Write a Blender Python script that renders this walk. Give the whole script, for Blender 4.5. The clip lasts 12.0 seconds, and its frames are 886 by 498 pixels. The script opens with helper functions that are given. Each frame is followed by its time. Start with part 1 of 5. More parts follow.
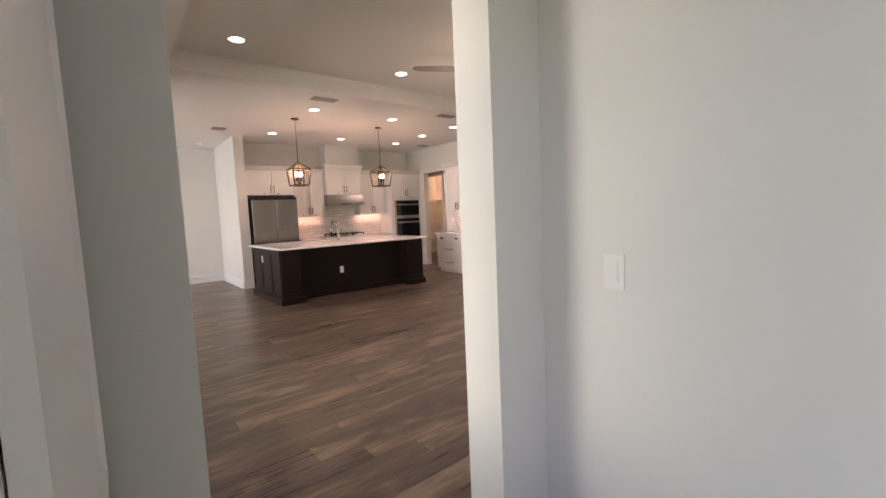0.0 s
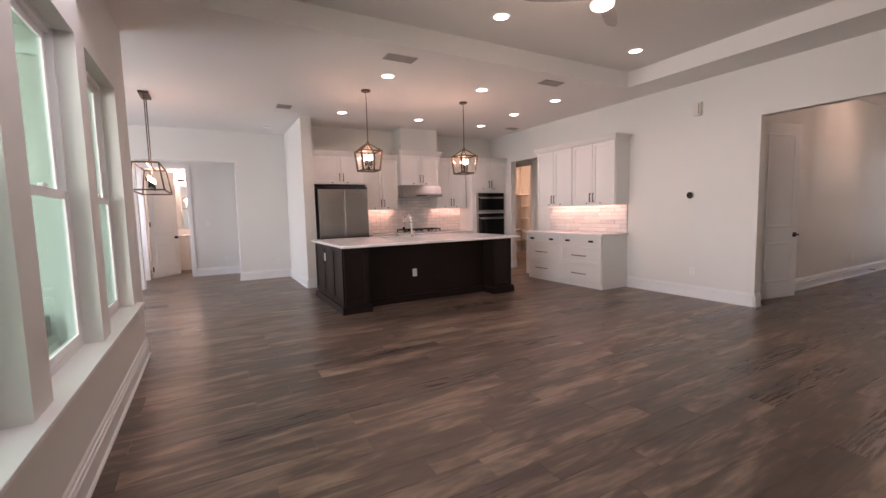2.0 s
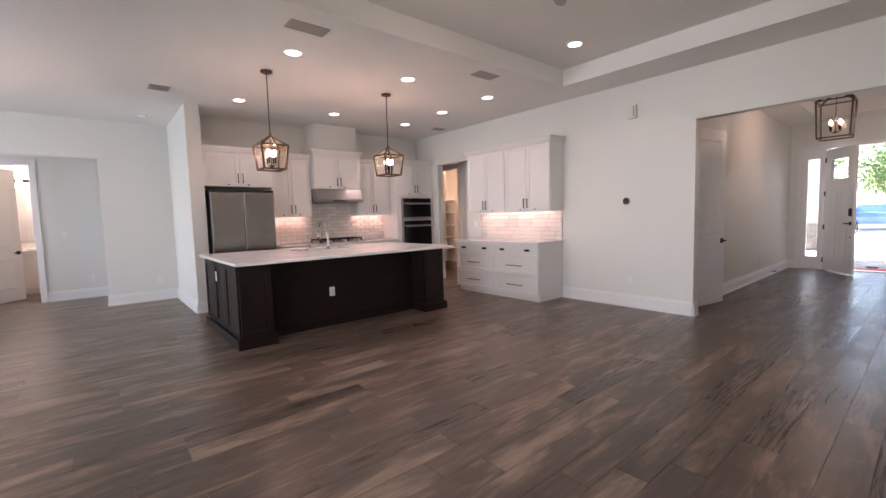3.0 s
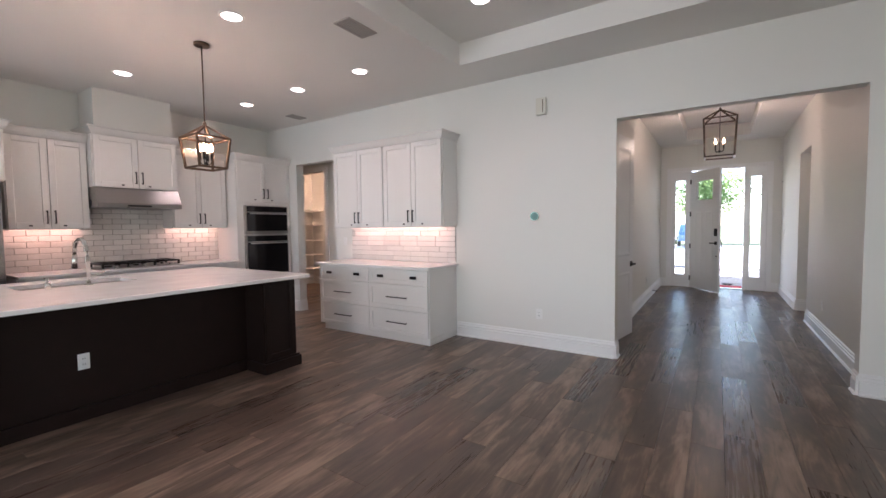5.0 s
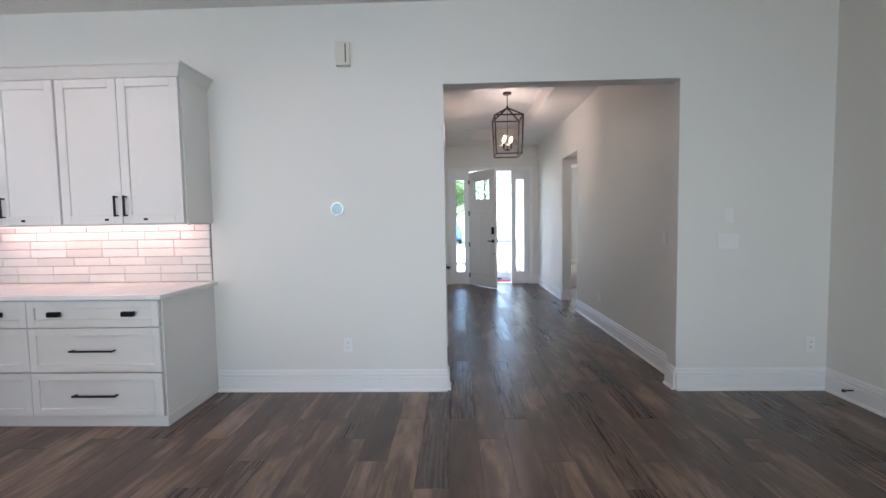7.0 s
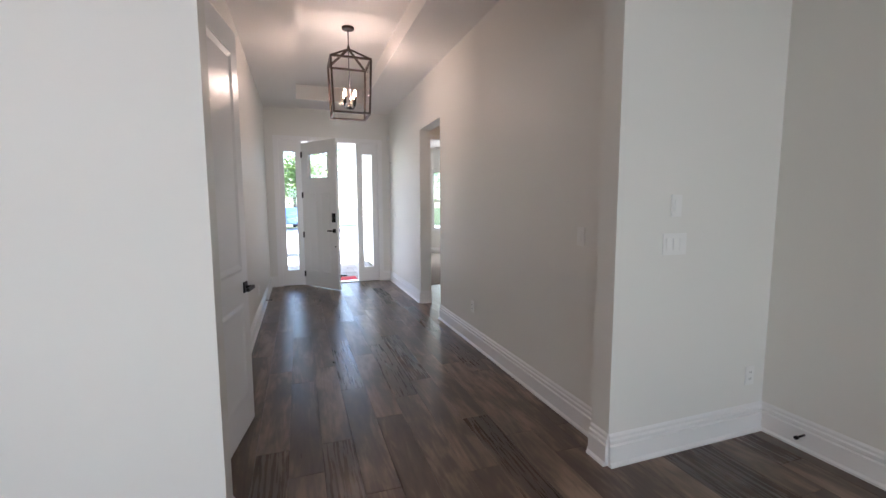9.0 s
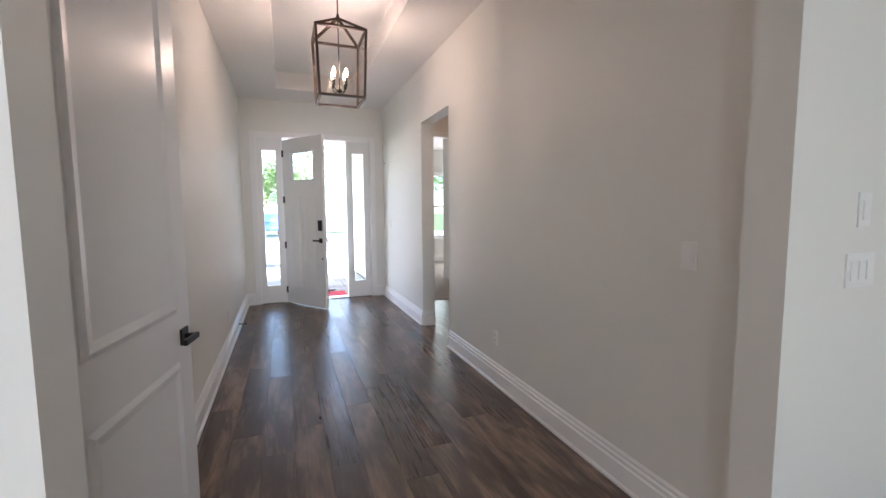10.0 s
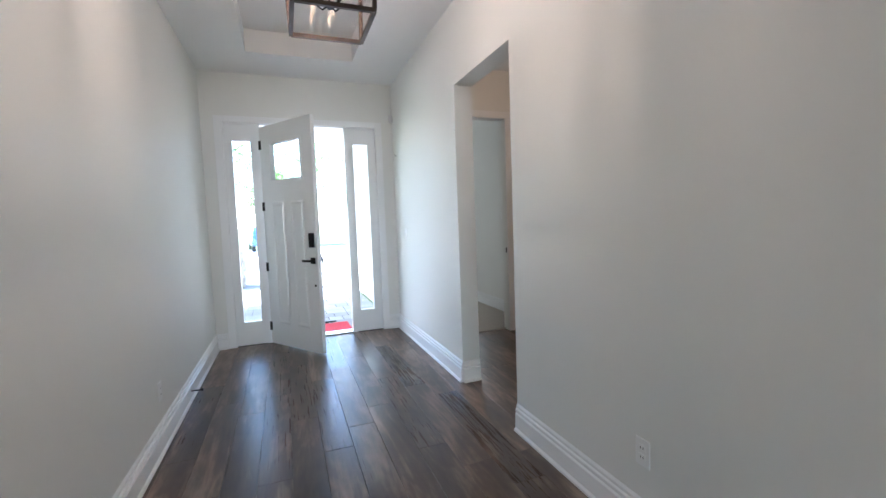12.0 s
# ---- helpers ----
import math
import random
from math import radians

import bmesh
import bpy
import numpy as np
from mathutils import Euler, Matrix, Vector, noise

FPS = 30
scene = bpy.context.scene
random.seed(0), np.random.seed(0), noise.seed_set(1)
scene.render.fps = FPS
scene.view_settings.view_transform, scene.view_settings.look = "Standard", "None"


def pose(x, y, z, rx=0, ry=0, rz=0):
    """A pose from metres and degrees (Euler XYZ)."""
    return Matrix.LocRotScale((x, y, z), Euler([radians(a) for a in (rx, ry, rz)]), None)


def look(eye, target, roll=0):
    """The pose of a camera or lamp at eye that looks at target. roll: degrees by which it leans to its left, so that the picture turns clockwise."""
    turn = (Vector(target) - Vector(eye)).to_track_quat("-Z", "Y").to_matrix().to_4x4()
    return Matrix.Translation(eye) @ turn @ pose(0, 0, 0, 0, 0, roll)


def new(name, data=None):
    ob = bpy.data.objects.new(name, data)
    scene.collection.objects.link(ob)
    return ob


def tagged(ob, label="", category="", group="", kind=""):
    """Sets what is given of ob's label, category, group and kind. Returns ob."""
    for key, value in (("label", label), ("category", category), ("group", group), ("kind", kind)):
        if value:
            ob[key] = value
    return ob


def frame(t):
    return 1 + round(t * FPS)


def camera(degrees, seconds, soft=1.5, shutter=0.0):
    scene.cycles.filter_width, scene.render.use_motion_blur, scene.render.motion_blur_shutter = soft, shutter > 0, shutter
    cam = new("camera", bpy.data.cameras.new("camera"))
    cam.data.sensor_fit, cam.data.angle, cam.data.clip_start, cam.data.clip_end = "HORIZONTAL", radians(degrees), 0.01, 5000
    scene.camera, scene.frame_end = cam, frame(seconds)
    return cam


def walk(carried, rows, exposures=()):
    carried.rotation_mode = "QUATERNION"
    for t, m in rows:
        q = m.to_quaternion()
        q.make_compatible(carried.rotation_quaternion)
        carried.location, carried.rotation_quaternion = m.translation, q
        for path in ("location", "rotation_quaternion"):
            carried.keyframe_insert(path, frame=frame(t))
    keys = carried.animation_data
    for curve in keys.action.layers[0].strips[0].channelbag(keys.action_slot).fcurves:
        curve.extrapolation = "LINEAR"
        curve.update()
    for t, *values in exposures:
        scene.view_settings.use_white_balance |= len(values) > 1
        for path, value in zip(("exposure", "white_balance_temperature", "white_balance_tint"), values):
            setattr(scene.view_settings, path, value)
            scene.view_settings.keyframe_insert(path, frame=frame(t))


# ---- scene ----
cam = camera(93.4, 12.0)
PATH = [
    (0, (0.008, 0.072, 1.373), (1.262, 1.62, 1.2), -2.5),
    (0.5, (0.205, 0.346, 1.375), (1.31, 2.005, 1.211), -1.7),
    (1, (0.376, 0.691, 1.325), (1.305, 2.451, 1.131), -1.4),
    (1.5, (0.517, 1.054, 1.3), (1.401, 2.837, 1.112), -1.2),
    (2, (0.639, 1.402, 1.325), (1.609, 3.142, 1.15), -1.4),
    (2.5, (0.829, 1.768, 1.331), (1.942, 3.422, 1.176), -1.6),
    (3, (1.026, 2.134, 1.338), (2.305, 3.663, 1.184), -1.6),
    (3.2, (1.119, 2.296, 1.362), (2.452, 3.779, 1.207), -1.5),
    (4.8, (2.112, 3.153, 1.37), (3.76, 4.28, 1.258), -0.7),
    (5, (2.24, 3.253, 1.373), (3.912, 4.346, 1.269), -0.7),
    (5.5, (2.519, 3.515, 1.355), (4.293, 4.432, 1.247), -0.7),
    (6, (2.783, 3.77, 1.348), (4.659, 4.455, 1.238), -1.0),
    (6.5, (3.094, 3.922, 1.356), (5.052, 4.32, 1.253), -1.0),
    (7, (3.427, 4.02, 1.343), (5.423, 4.083, 1.228), -0.9),
    (7.5, (3.791, 4.023, 1.344), (5.775, 3.803, 1.216), -0.8),
    (7.7, (3.953, 4.01, 1.333), (5.923, 3.69, 1.196), -0.9),
    (9.3, (5.315, 3.769, 1.39), (7.182, 3.08, 1.196), 0.0),
    (9.5, (5.50, 3.758, 1.381), (7.361, 3.048, 1.197), 0.0),
    (10, (5.93, 3.730, 1.387), (7.793, 3.024, 1.211), -0.4),
    (10.5, (6.347, 3.668, 1.370), (8.212, 2.962, 1.214), -1.0),
    (11, (6.76, 3.611, 1.371), (8.618, 2.884, 1.224), -1.4),
    (11.5, (7.17, 3.532, 1.376), (9.041, 2.84, 1.239), -1.9),
    (12, (7.576, 3.5, 1.365), (9.445, 2.801, 1.227), -2.1),
]
EXPOSURES = [(0.0, 2.9, 7400, 34), (1.0, 2.72, 7200, 37), (2.0, 2.78, 6800, 36), (3.0, 2.86, 6350, 30), (5.5, 2.82, 5950, 23), (7.5, 2.94, 5550, 18), (9.5, 3.12, 5950, 23), (11.0, 3.5, 5500, 16), (12.0, 3.44, 5350, 14)]
walk(cam, [(t, look(eye, target, roll)) for t, eye, target, roll in PATH], EXPOSURES)


# ---------------- world, sun, exposure ----------------
world = bpy.data.worlds.new("world")
scene.world = world
world.use_nodes = True
wn, wl = world.node_tree.nodes, world.node_tree.links
sky = wn.new("ShaderNodeTexSky")
sky.sky_type = "NISHITA"
sky.sun_disc = False
sky.sun_elevation = radians(47)
sky.sun_rotation = radians(30)
wl.new(sky.outputs["Color"], wn["Background"].inputs["Color"])
wn["Background"].inputs["Strength"].default_value = 0.15
sun = new("sun", bpy.data.lights.new("sun", "SUN"))
sun.data.energy, sun.data.angle, sun.data.color = 5.0, radians(0.6), (1.0, 0.95, 0.88)
sun.matrix_world = look((0, 0, 30), (-0.34 * 10, -0.59 * 10, 30 - 0.73 * 10))


def area(name, at, to, w, h, power, color):
    ob = new(name, bpy.data.lights.new(name, "AREA"))
    ob.data.shape, ob.data.size, ob.data.size_y = "RECTANGLE", w, h
    ob.data.energy, ob.data.color = power, color
    ob.matrix_world = look(at, to)
    return ob


DAY = (0.86, 0.95, 1.0)
WARM = (1.0, 0.66, 0.44)


# ---------------- materials ----------------
def material(name, base, rough=0.5, metal=0.0, vary=0.06, scale=6.0, fine=60.0, bump=0.03, coat=0.0, each=0.0):
    m = bpy.data.materials.new(name)
    m.use_nodes = True
    n, l = m.node_tree.nodes, m.node_tree.links
    b = n["Principled BSDF"]
    b.inputs["Metallic"].default_value = metal
    b.inputs["Coat Weight"].default_value = coat
    geo = n.new("ShaderNodeNewGeometry")
    big = n.new("ShaderNodeTexNoise")
    big.inputs["Scale"].default_value, big.inputs["Detail"].default_value = scale, 4
    l.new(geo.outputs["Position"], big.inputs["Vector"])
    small = n.new("ShaderNodeTexNoise")
    small.inputs["Scale"].default_value, small.inputs["Detail"].default_value = fine, 3
    l.new(geo.outputs["Position"], small.inputs["Vector"])
    ramp = n.new("ShaderNodeMapRange")
    ramp.inputs["To Min"].default_value, ramp.inputs["To Max"].default_value = 1 - vary, 1 + vary
    l.new(big.outputs["Fac"], ramp.inputs["Value"])
    mul = n.new("ShaderNodeMix")
    mul.data_type, mul.blend_type = "RGBA", "MULTIPLY"
    mul.inputs["Factor"].default_value = 1
    mul.inputs["A"].default_value = (*base, 1)
    tone = ramp.outputs["Result"]
    if each:
        info, per, prod = n.new("ShaderNodeObjectInfo"), n.new("ShaderNodeMapRange"), n.new("ShaderNodeMath")
        per.inputs["To Min"].default_value, per.inputs["To Max"].default_value = 1 - each, 1 + each
        prod.operation = "MULTIPLY"
        l.new(info.outputs["Random"], per.inputs["Value"])
        l.new(per.outputs["Result"], prod.inputs[0])
        l.new(tone, prod.inputs[1])
        tone = prod.outputs[0]
    l.new(tone, mul.inputs["B"])
    l.new(mul.outputs["Result"], b.inputs["Base Color"])
    r = n.new("ShaderNodeMapRange")
    r.inputs["To Min"].default_value, r.inputs["To Max"].default_value = max(0.02, rough - 0.07), min(1, rough + 0.07)
    l.new(big.outputs["Fac"], r.inputs["Value"])
    l.new(r.outputs["Result"], b.inputs["Roughness"])
    if bump:
        bp = n.new("ShaderNodeBump")
        bp.inputs["Strength"].default_value, bp.inputs["Distance"].default_value = bump, 0.004
        l.new(small.outputs["Fac"], bp.inputs["Height"])
        l.new(bp.outputs["Normal"], b.inputs["Normal"])
    return m


def emitter(name, color, strength):
    m = bpy.data.materials.new(name)
    m.use_nodes = True
    b = m.node_tree.nodes["Principled BSDF"]
    b.inputs["Base Color"].default_value = (0.8, 0.8, 0.8, 1)
    b.inputs["Emission Color"].default_value = (*color, 1)
    b.inputs["Emission Strength"].default_value = strength
    return m


def glass(name, tint=(1, 1, 1), rough=0.0):
    """Thin clear glass: see-through, with a mirror-like gloss that grows towards grazing angles."""
    m = bpy.data.materials.new(name)
    m.use_nodes = True
    n, l = m.node_tree.nodes, m.node_tree.links
    n.remove(n["Principled BSDF"])
    clear, gloss, mix, lw = n.new("ShaderNodeBsdfTransparent"), n.new("ShaderNodeBsdfGlossy"), n.new("ShaderNodeMixShader"), n.new("ShaderNodeLayerWeight")
    clear.inputs["Color"].default_value = (*tint, 1)
    gloss.inputs["Roughness"].default_value = rough
    lw.inputs["Blend"].default_value = 0.5
    p5, ad = n.new("ShaderNodeMath"), n.new("ShaderNodeMath")
    p5.operation, ad.operation = "POWER", "MULTIPLY_ADD"
    p5.inputs[1].default_value = 5.0
    ad.inputs[1].default_value, ad.inputs[2].default_value = 0.9, 0.035
    l.new(lw.outputs["Facing"], p5.inputs[0])
    l.new(p5.outputs[0], ad.inputs[0])
    l.new(ad.outputs[0], mix.inputs["Fac"])
    l.new(clear.outputs["BSDF"], mix.inputs[1])
    l.new(gloss.outputs["BSDF"], mix.inputs[2])
    l.new(mix.outputs["Shader"], n["Material Output"].inputs["Surface"])
    return m


def wood_floor(name, source):
    """Dark vinyl planks with long grain along x; source names what varies from plank to plank."""
    m = bpy.data.materials.new(name)
    m.use_nodes = True
    n, l = m.node_tree.nodes, m.node_tree.links
    b = n["Principled BSDF"]
    geo = n.new("ShaderNodeNewGeometry")
    rnd = n.new("ShaderNodeObjectInfo").outputs["Random"] if source == "object" else geo.outputs["Random Per Island"]

    def calc(op, x, y=0.0, z=0.0):
        k = n.new("ShaderNodeMath")
        k.operation = op
        for i, v in enumerate((x, y, z)):
            if isinstance(v, (int, float)):
                k.inputs[i].default_value = v
            else:
                l.new(v, k.inputs[i])
        return k.outputs[0]

    comb = n.new("ShaderNodeCombineXYZ")
    l.new(calc("MULTIPLY", rnd, 57.0), comb.inputs["X"])
    l.new(calc("MULTIPLY", rnd, 31.0), comb.inputs["Z"])
    add = n.new("ShaderNodeVectorMath")
    l.new(geo.outputs["Position"], add.inputs[0])
    l.new(comb.outputs[0], add.inputs[1])

    def noise(sx, sy, detail, rough=0.5, distort=0.0):
        sc = n.new("ShaderNodeVectorMath")
        sc.operation = "MULTIPLY"
        sc.inputs[1].default_value = (sx, sy, 1.0)
        l.new(add.outputs[0], sc.inputs[0])
        t = n.new("ShaderNodeTexNoise")
        t.inputs["Scale"].default_value, t.inputs["Detail"].default_value = 1.0, detail
        t.inputs["Roughness"].default_value, t.inputs["Distortion"].default_value = rough, distort
        l.new(sc.outputs[0], t.inputs["Vector"])
        return t.outputs["Fac"]

    blot = noise(1.3, 5.5, 4, 0.55, 0.6)
    patch = noise(3.5, 12.0, 4, 0.6, 0.4)
    streak = noise(3.0, 70.0, 5, 0.6)
    rings = calc("PINGPONG", calc("MULTIPLY", noise(0.9, 6.5, 2, 0.4, 0.3), 9.0), 0.5)
    tot = calc("MULTIPLY_ADD", blot, 0.70, calc("MULTIPLY", patch, 0.30))
    tot = calc("ADD", tot, calc("MULTIPLY_ADD", streak, 0.15, -0.075))
    tot = calc("ADD", tot, calc("MULTIPLY_ADD", rings, 0.13, -0.03))
    tot = calc("ADD", tot, calc("MULTIPLY_ADD", rnd, 0.15, -0.075))
    ramp = n.new("ShaderNodeValToRGB")
    e = ramp.color_ramp.elements
    e[0].position, e[0].color = 0.35, (0.062, 0.044, 0.034, 1)
    e[1].position, e[1].color = 0.70, (0.300, 0.216, 0.156, 1)
    mid = e.new(0.51)
    mid.color = (0.110, 0.075, 0.055, 1)
    l.new(tot, ramp.inputs["Fac"])
    l.new(ramp.outputs["Color"], b.inputs["Base Color"])
    sheen = calc("ADD", calc("MULTIPLY_ADD", streak, 0.12, 0.26), calc("MULTIPLY_ADD", rnd, 0.12, -0.05))
    l.new(sheen, b.inputs["Roughness"])
    b.inputs["Specular IOR Level"].default_value = 0.48
    bp = n.new("ShaderNodeBump")
    bp.inputs["Strength"].default_value, bp.inputs["Distance"].default_value = 0.10, 0.003
    l.new(calc("MULTIPLY_ADD", blot, 0.8, calc("MULTIPLY", streak, 0.5)), bp.inputs["Height"])
    l.new(bp.outputs["Normal"], b.inputs["Normal"])
    return m


PAINT = material("wall_paint", (0.745, 0.74, 0.70), 0.55, vary=0.015, scale=1.2, fine=260, bump=0.05)
CEILING = material("ceiling_paint", (0.80, 0.79, 0.765), 0.8, vary=0.015, scale=1.0, fine=120, bump=0.10)
TRIM = material("trim_paint", (0.80, 0.80, 0.79), 0.32, vary=0.012, scale=3, fine=90, bump=0.02)
CABINET = material("cabinet_paint", (0.73, 0.725, 0.70), 0.36, vary=0.012, scale=4, fine=90, bump=0.02)
ISLAND = material("espresso_wood", (0.014, 0.0075, 0.0056), 0.46, vary=0.35, scale=9, fine=70, bump=0.05)
ISLAND.node_tree.nodes["Principled BSDF"].inputs["Specular IOR Level"].default_value = 0.28
QUARTZ = material("white_quartz", (0.78, 0.77, 0.755), 0.2, vary=0.012, scale=5, fine=40, bump=0.0)
DOORSTEEL = material("polished_steel_doors", (0.40, 0.385, 0.375), 0.22, 1.0, vary=0.06, scale=2, fine=160, bump=0.02)
HOODSTEEL = material("hood_steel", (0.30, 0.29, 0.28), 0.30, 1.0, vary=0.05, scale=2, fine=160, bump=0.02)
STEEL = material("brushed_steel", (0.45, 0.435, 0.42), 0.34, 1.0, vary=0.05, scale=2, fine=160, bump=0.02)
CHROME = material("brushed_nickel", (0.68, 0.66, 0.62), 0.22, 1.0, vary=0.02, bump=0.0)
BLACK = material("black_metal", (0.012, 0.011, 0.011), 0.38, 0.6, vary=0.1, bump=0.02)
DARKBRONZE = material("dark_bronze_metal", (0.060, 0.040, 0.028), 0.42, 0.6, vary=0.2, scale=14, bump=0.03)
BRONZE = material("bronze_metal", (0.10, 0.064, 0.040), 0.45, 0.55, vary=0.2, scale=14, bump=0.03)
BLACKGLASS = material("black_glass", (0.006, 0.006, 0.007), 0.08, vary=0.1, bump=0.0)
TILE = material("glazed_tile", (0.72, 0.70, 0.67), 0.18, vary=0.07, scale=14, fine=30, bump=0.14, each=0.09)
GROUT = material("grey_grout", (0.24, 0.225, 0.205), 0.9, vary=0.08, scale=20, bump=0.1)
PLASTIC = material("white_plastic", (0.80, 0.80, 0.78), 0.35, vary=0.01, bump=0.0)
VENT = material("vent_grey", (0.36, 0.34, 0.32), 0.6, vary=0.05, bump=0.0)
SUBFLOOR = material("subfloor", (0.018, 0.013, 0.010), 0.8, vary=0.1)
CARPET = material("beige_carpet", (0.42, 0.38, 0.33), 0.95, vary=0.12, scale=30, fine=400, bump=0.5)
FANWHITE = material("fan_paint", (0.66, 0.66, 0.65), 0.4, vary=0.02, bump=0.0)
FANBLADE = material("fan_blade_grey", (0.30, 0.29, 0.28), 0.5, vary=0.06, bump=0.02)
PLANK = wood_floor("plank_wood", "object")
PLANKS = wood_floor("plank_wood_far", "island")
# both window tints darken the over-bright outdoors; the front-door glass stays clear
GLASS = glass("window_glass", (0.54, 0.68, 0.62))
BEDROOMGLASS = glass("bedroom_glass", (0.58, 0.62, 0.60))
DOORGLASS = glass("door_glass", (0.97, 0.99, 0.98))
LANTERN_GLASS = glass("lantern_glass", (0.97, 0.95, 0.93))
MIRROR = material("mirror_silver", (0.85, 0.87, 0.87), 0.02, 1.0, vary=0.0, bump=0.0)
GLOW = emitter("can_glow", (1.0, 0.87, 0.76), 1.7)
BULB = emitter("bulb_glow", (1.0, 0.62, 0.34), 4.0)
FANGLOW = emitter("fan_lens_glow", (1.0, 0.72, 0.46), 0.32)
STRIP = emitter("strip_glow", (1.0, 0.64, 0.46), 0.5)


# ---------------- building helpers ----------------
def box(bm, x0, x1, y0, y1, z0, z1, bevel=0.0):
    vs = [bm.verts.new(p) for p in ((x0, y0, z0), (x1, y0, z0), (x1, y1, z0), (x0, y1, z0), (x0, y0, z1), (x1, y0, z1), (x1, y1, z1), (x0, y1, z1))]
    fs = [bm.faces.new([vs[i] for i in q]) for q in ((3, 2, 1, 0), (4, 5, 6, 7), (0, 1, 5, 4), (1, 2, 6, 5), (2, 3, 7, 6), (3, 0, 4, 7))]
    if bevel:
        es = list({e for f in fs for e in f.edges})
        bmesh.ops.bevel(bm, geom=es, offset=bevel, segments=2, affect="EDGES", profile=0.6)
    return vs


def boxes(*dims, bevel=0.0):
    bm = bmesh.new()
    for d in dims:
        box(bm, *d, bevel=bevel)
    return bm


def bar(bm, a, b, w, h=None):
    """A square bar of width w (and h) between two points."""
    h = h or w
    a, b = Vector(a), Vector(b)
    d = (b - a).normalized()
    up = Vector((0, 0, 1)) if abs(d.z) < 0.95 else Vector((0, 1, 0))
    s = d.cross(up).normalized() * w / 2
    u = s.cross(d).normalized() * h / 2
    vs = [bm.verts.new(p + sx * s + sy * u) for p in (a, b) for sx, sy in ((-1, -1), (1, -1), (1, 1), (-1, 1))]
    for q in ((3, 2, 1, 0), (4, 5, 6, 7), (0, 1, 5, 4), (1, 2, 6, 5), (2, 3, 7, 6), (3, 0, 4, 7)):
        bm.faces.new([vs[i] for i in q])


def tube(bm, pts, r, n=12):
    """A round tube along points; r is one radius or one for each point."""
    pts = [Vector(p) for p in pts]
    rs = r if isinstance(r, (list, tuple)) else [r] * len(pts)
    rings = []
    for i, p in enumerate(pts):
        d = (pts[min(i + 1, len(pts) - 1)] - pts[max(i - 1, 0)]).normalized()
        up = Vector((0, 0, 1)) if abs(d.z) < 0.95 else Vector((0, 1, 0))
        s = d.cross(up).normalized()
        u = s.cross(d).normalized()
        rings.append([bm.verts.new(p + rs[i] * (math.cos(k * 2 * math.pi / n) * s + math.sin(k * 2 * math.pi / n) * u)) for k in range(n)])
    for r0, r1 in zip(rings, rings[1:]):
        for k in range(n):
            f = bm.faces.new((r0[k], r0[(k + 1) % n], r1[(k + 1) % n], r1[k]))
            f.smooth = True
    bm.faces.new(rings[0][::-1])
    bm.faces.new(rings[-1])


def part(name, bm, mat, parent=None, label=""):
    me = bpy.data.meshes.new(name)
    bmesh.ops.recalc_face_normals(bm, faces=bm.faces)
    bm.to_mesh(me)
    bm.free()
    me.materials.append(mat)
    ob = new(name, me)
    ob.parent = parent
    if label:
        ob["label"] = label
    return ob


def thing(name, at, label, category, group="", rz=0.0):
    ob = new(name)
    ob.empty_display_size = 0.1
    ob.matrix_basis = pose(*at, 0, 0, rz)
    return tagged(ob, label, category, group)


def structure(name, bm, mat, label):
    return tagged(part(name, bm, mat, None, label), kind="structure", category=name.split("_")[0])


def pieces(lo, hi, cuts):
    """Splits the stretch lo..hi, z0..z1 around openings (a, b, za, zb); gives boxes as (a, b, za, zb)."""
    (a0, z0), (a1, z1) = lo, hi
    out, a = [], a0
    for c0, c1, cz0, cz1 in sorted(cuts):
        if c0 > a:
            out.append((a, c0, z0, z1))
        if cz0 > z0:
            out.append((c0, c1, z0, cz0))
        if cz1 < z1:
            out.append((c0, c1, cz1, z1))
        a = c1
    if a < a1:
        out.append((a, a1, z0, z1))
    return out


def wall_along_y(name, x0, x1, y0, y1, label, cuts=(), z0=0.0, z1=3.07, mat=None):
    return structure(name, boxes(*[(x0, x1, a, b, za, zb) for a, b, za, zb in pieces((y0, z0), (y1, z1), cuts)]), mat or PAINT, label)


def wall_along_x(name, y0, y1, x0, x1, label, cuts=(), z0=0.0, z1=3.07, mat=None):
    return structure(name, boxes(*[(a, b, y0, y1, za, zb) for a, b, za, zb in pieces((x0, z0), (x1, z1), cuts)]), mat or PAINT, label)


PROFILE = ((0, 0), (0.030, 0), (0.030, 0.012), (0.018, 0.022), (0.018, 0.112), (0.009, 0.119), (0.016, 0.128), (0.016, 0.143), (0.008, 0.150), (0.008, 0.165), (0.0, 0.178))


def baseboard(name, runs, label="white painted tall moulded baseboard along the wall"):
    """runs: (x0, y0, x1, y1, nx, ny): a line on the wall and the way that the board faces."""
    bm = bmesh.new()
    for x0, y0, x1, y1, nx, ny in runs:
        ends = [[bm.verts.new((x + nx * d, y + ny * d, z)) for d, z in PROFILE] for x, y in ((x0, y0), (x1, y1))]
        k = len(PROFILE)
        for i in range(k):
            j = (i + 1) % k
            bm.faces.new((ends[0][i], ends[0][j], ends[1][j], ends[1][i]))
        bm.faces.new(ends[0][::-1])
        bm.faces.new(ends[1])
    return structure(name, bm, TRIM, label)


CEIL, TRAY = 3.07, 3.29

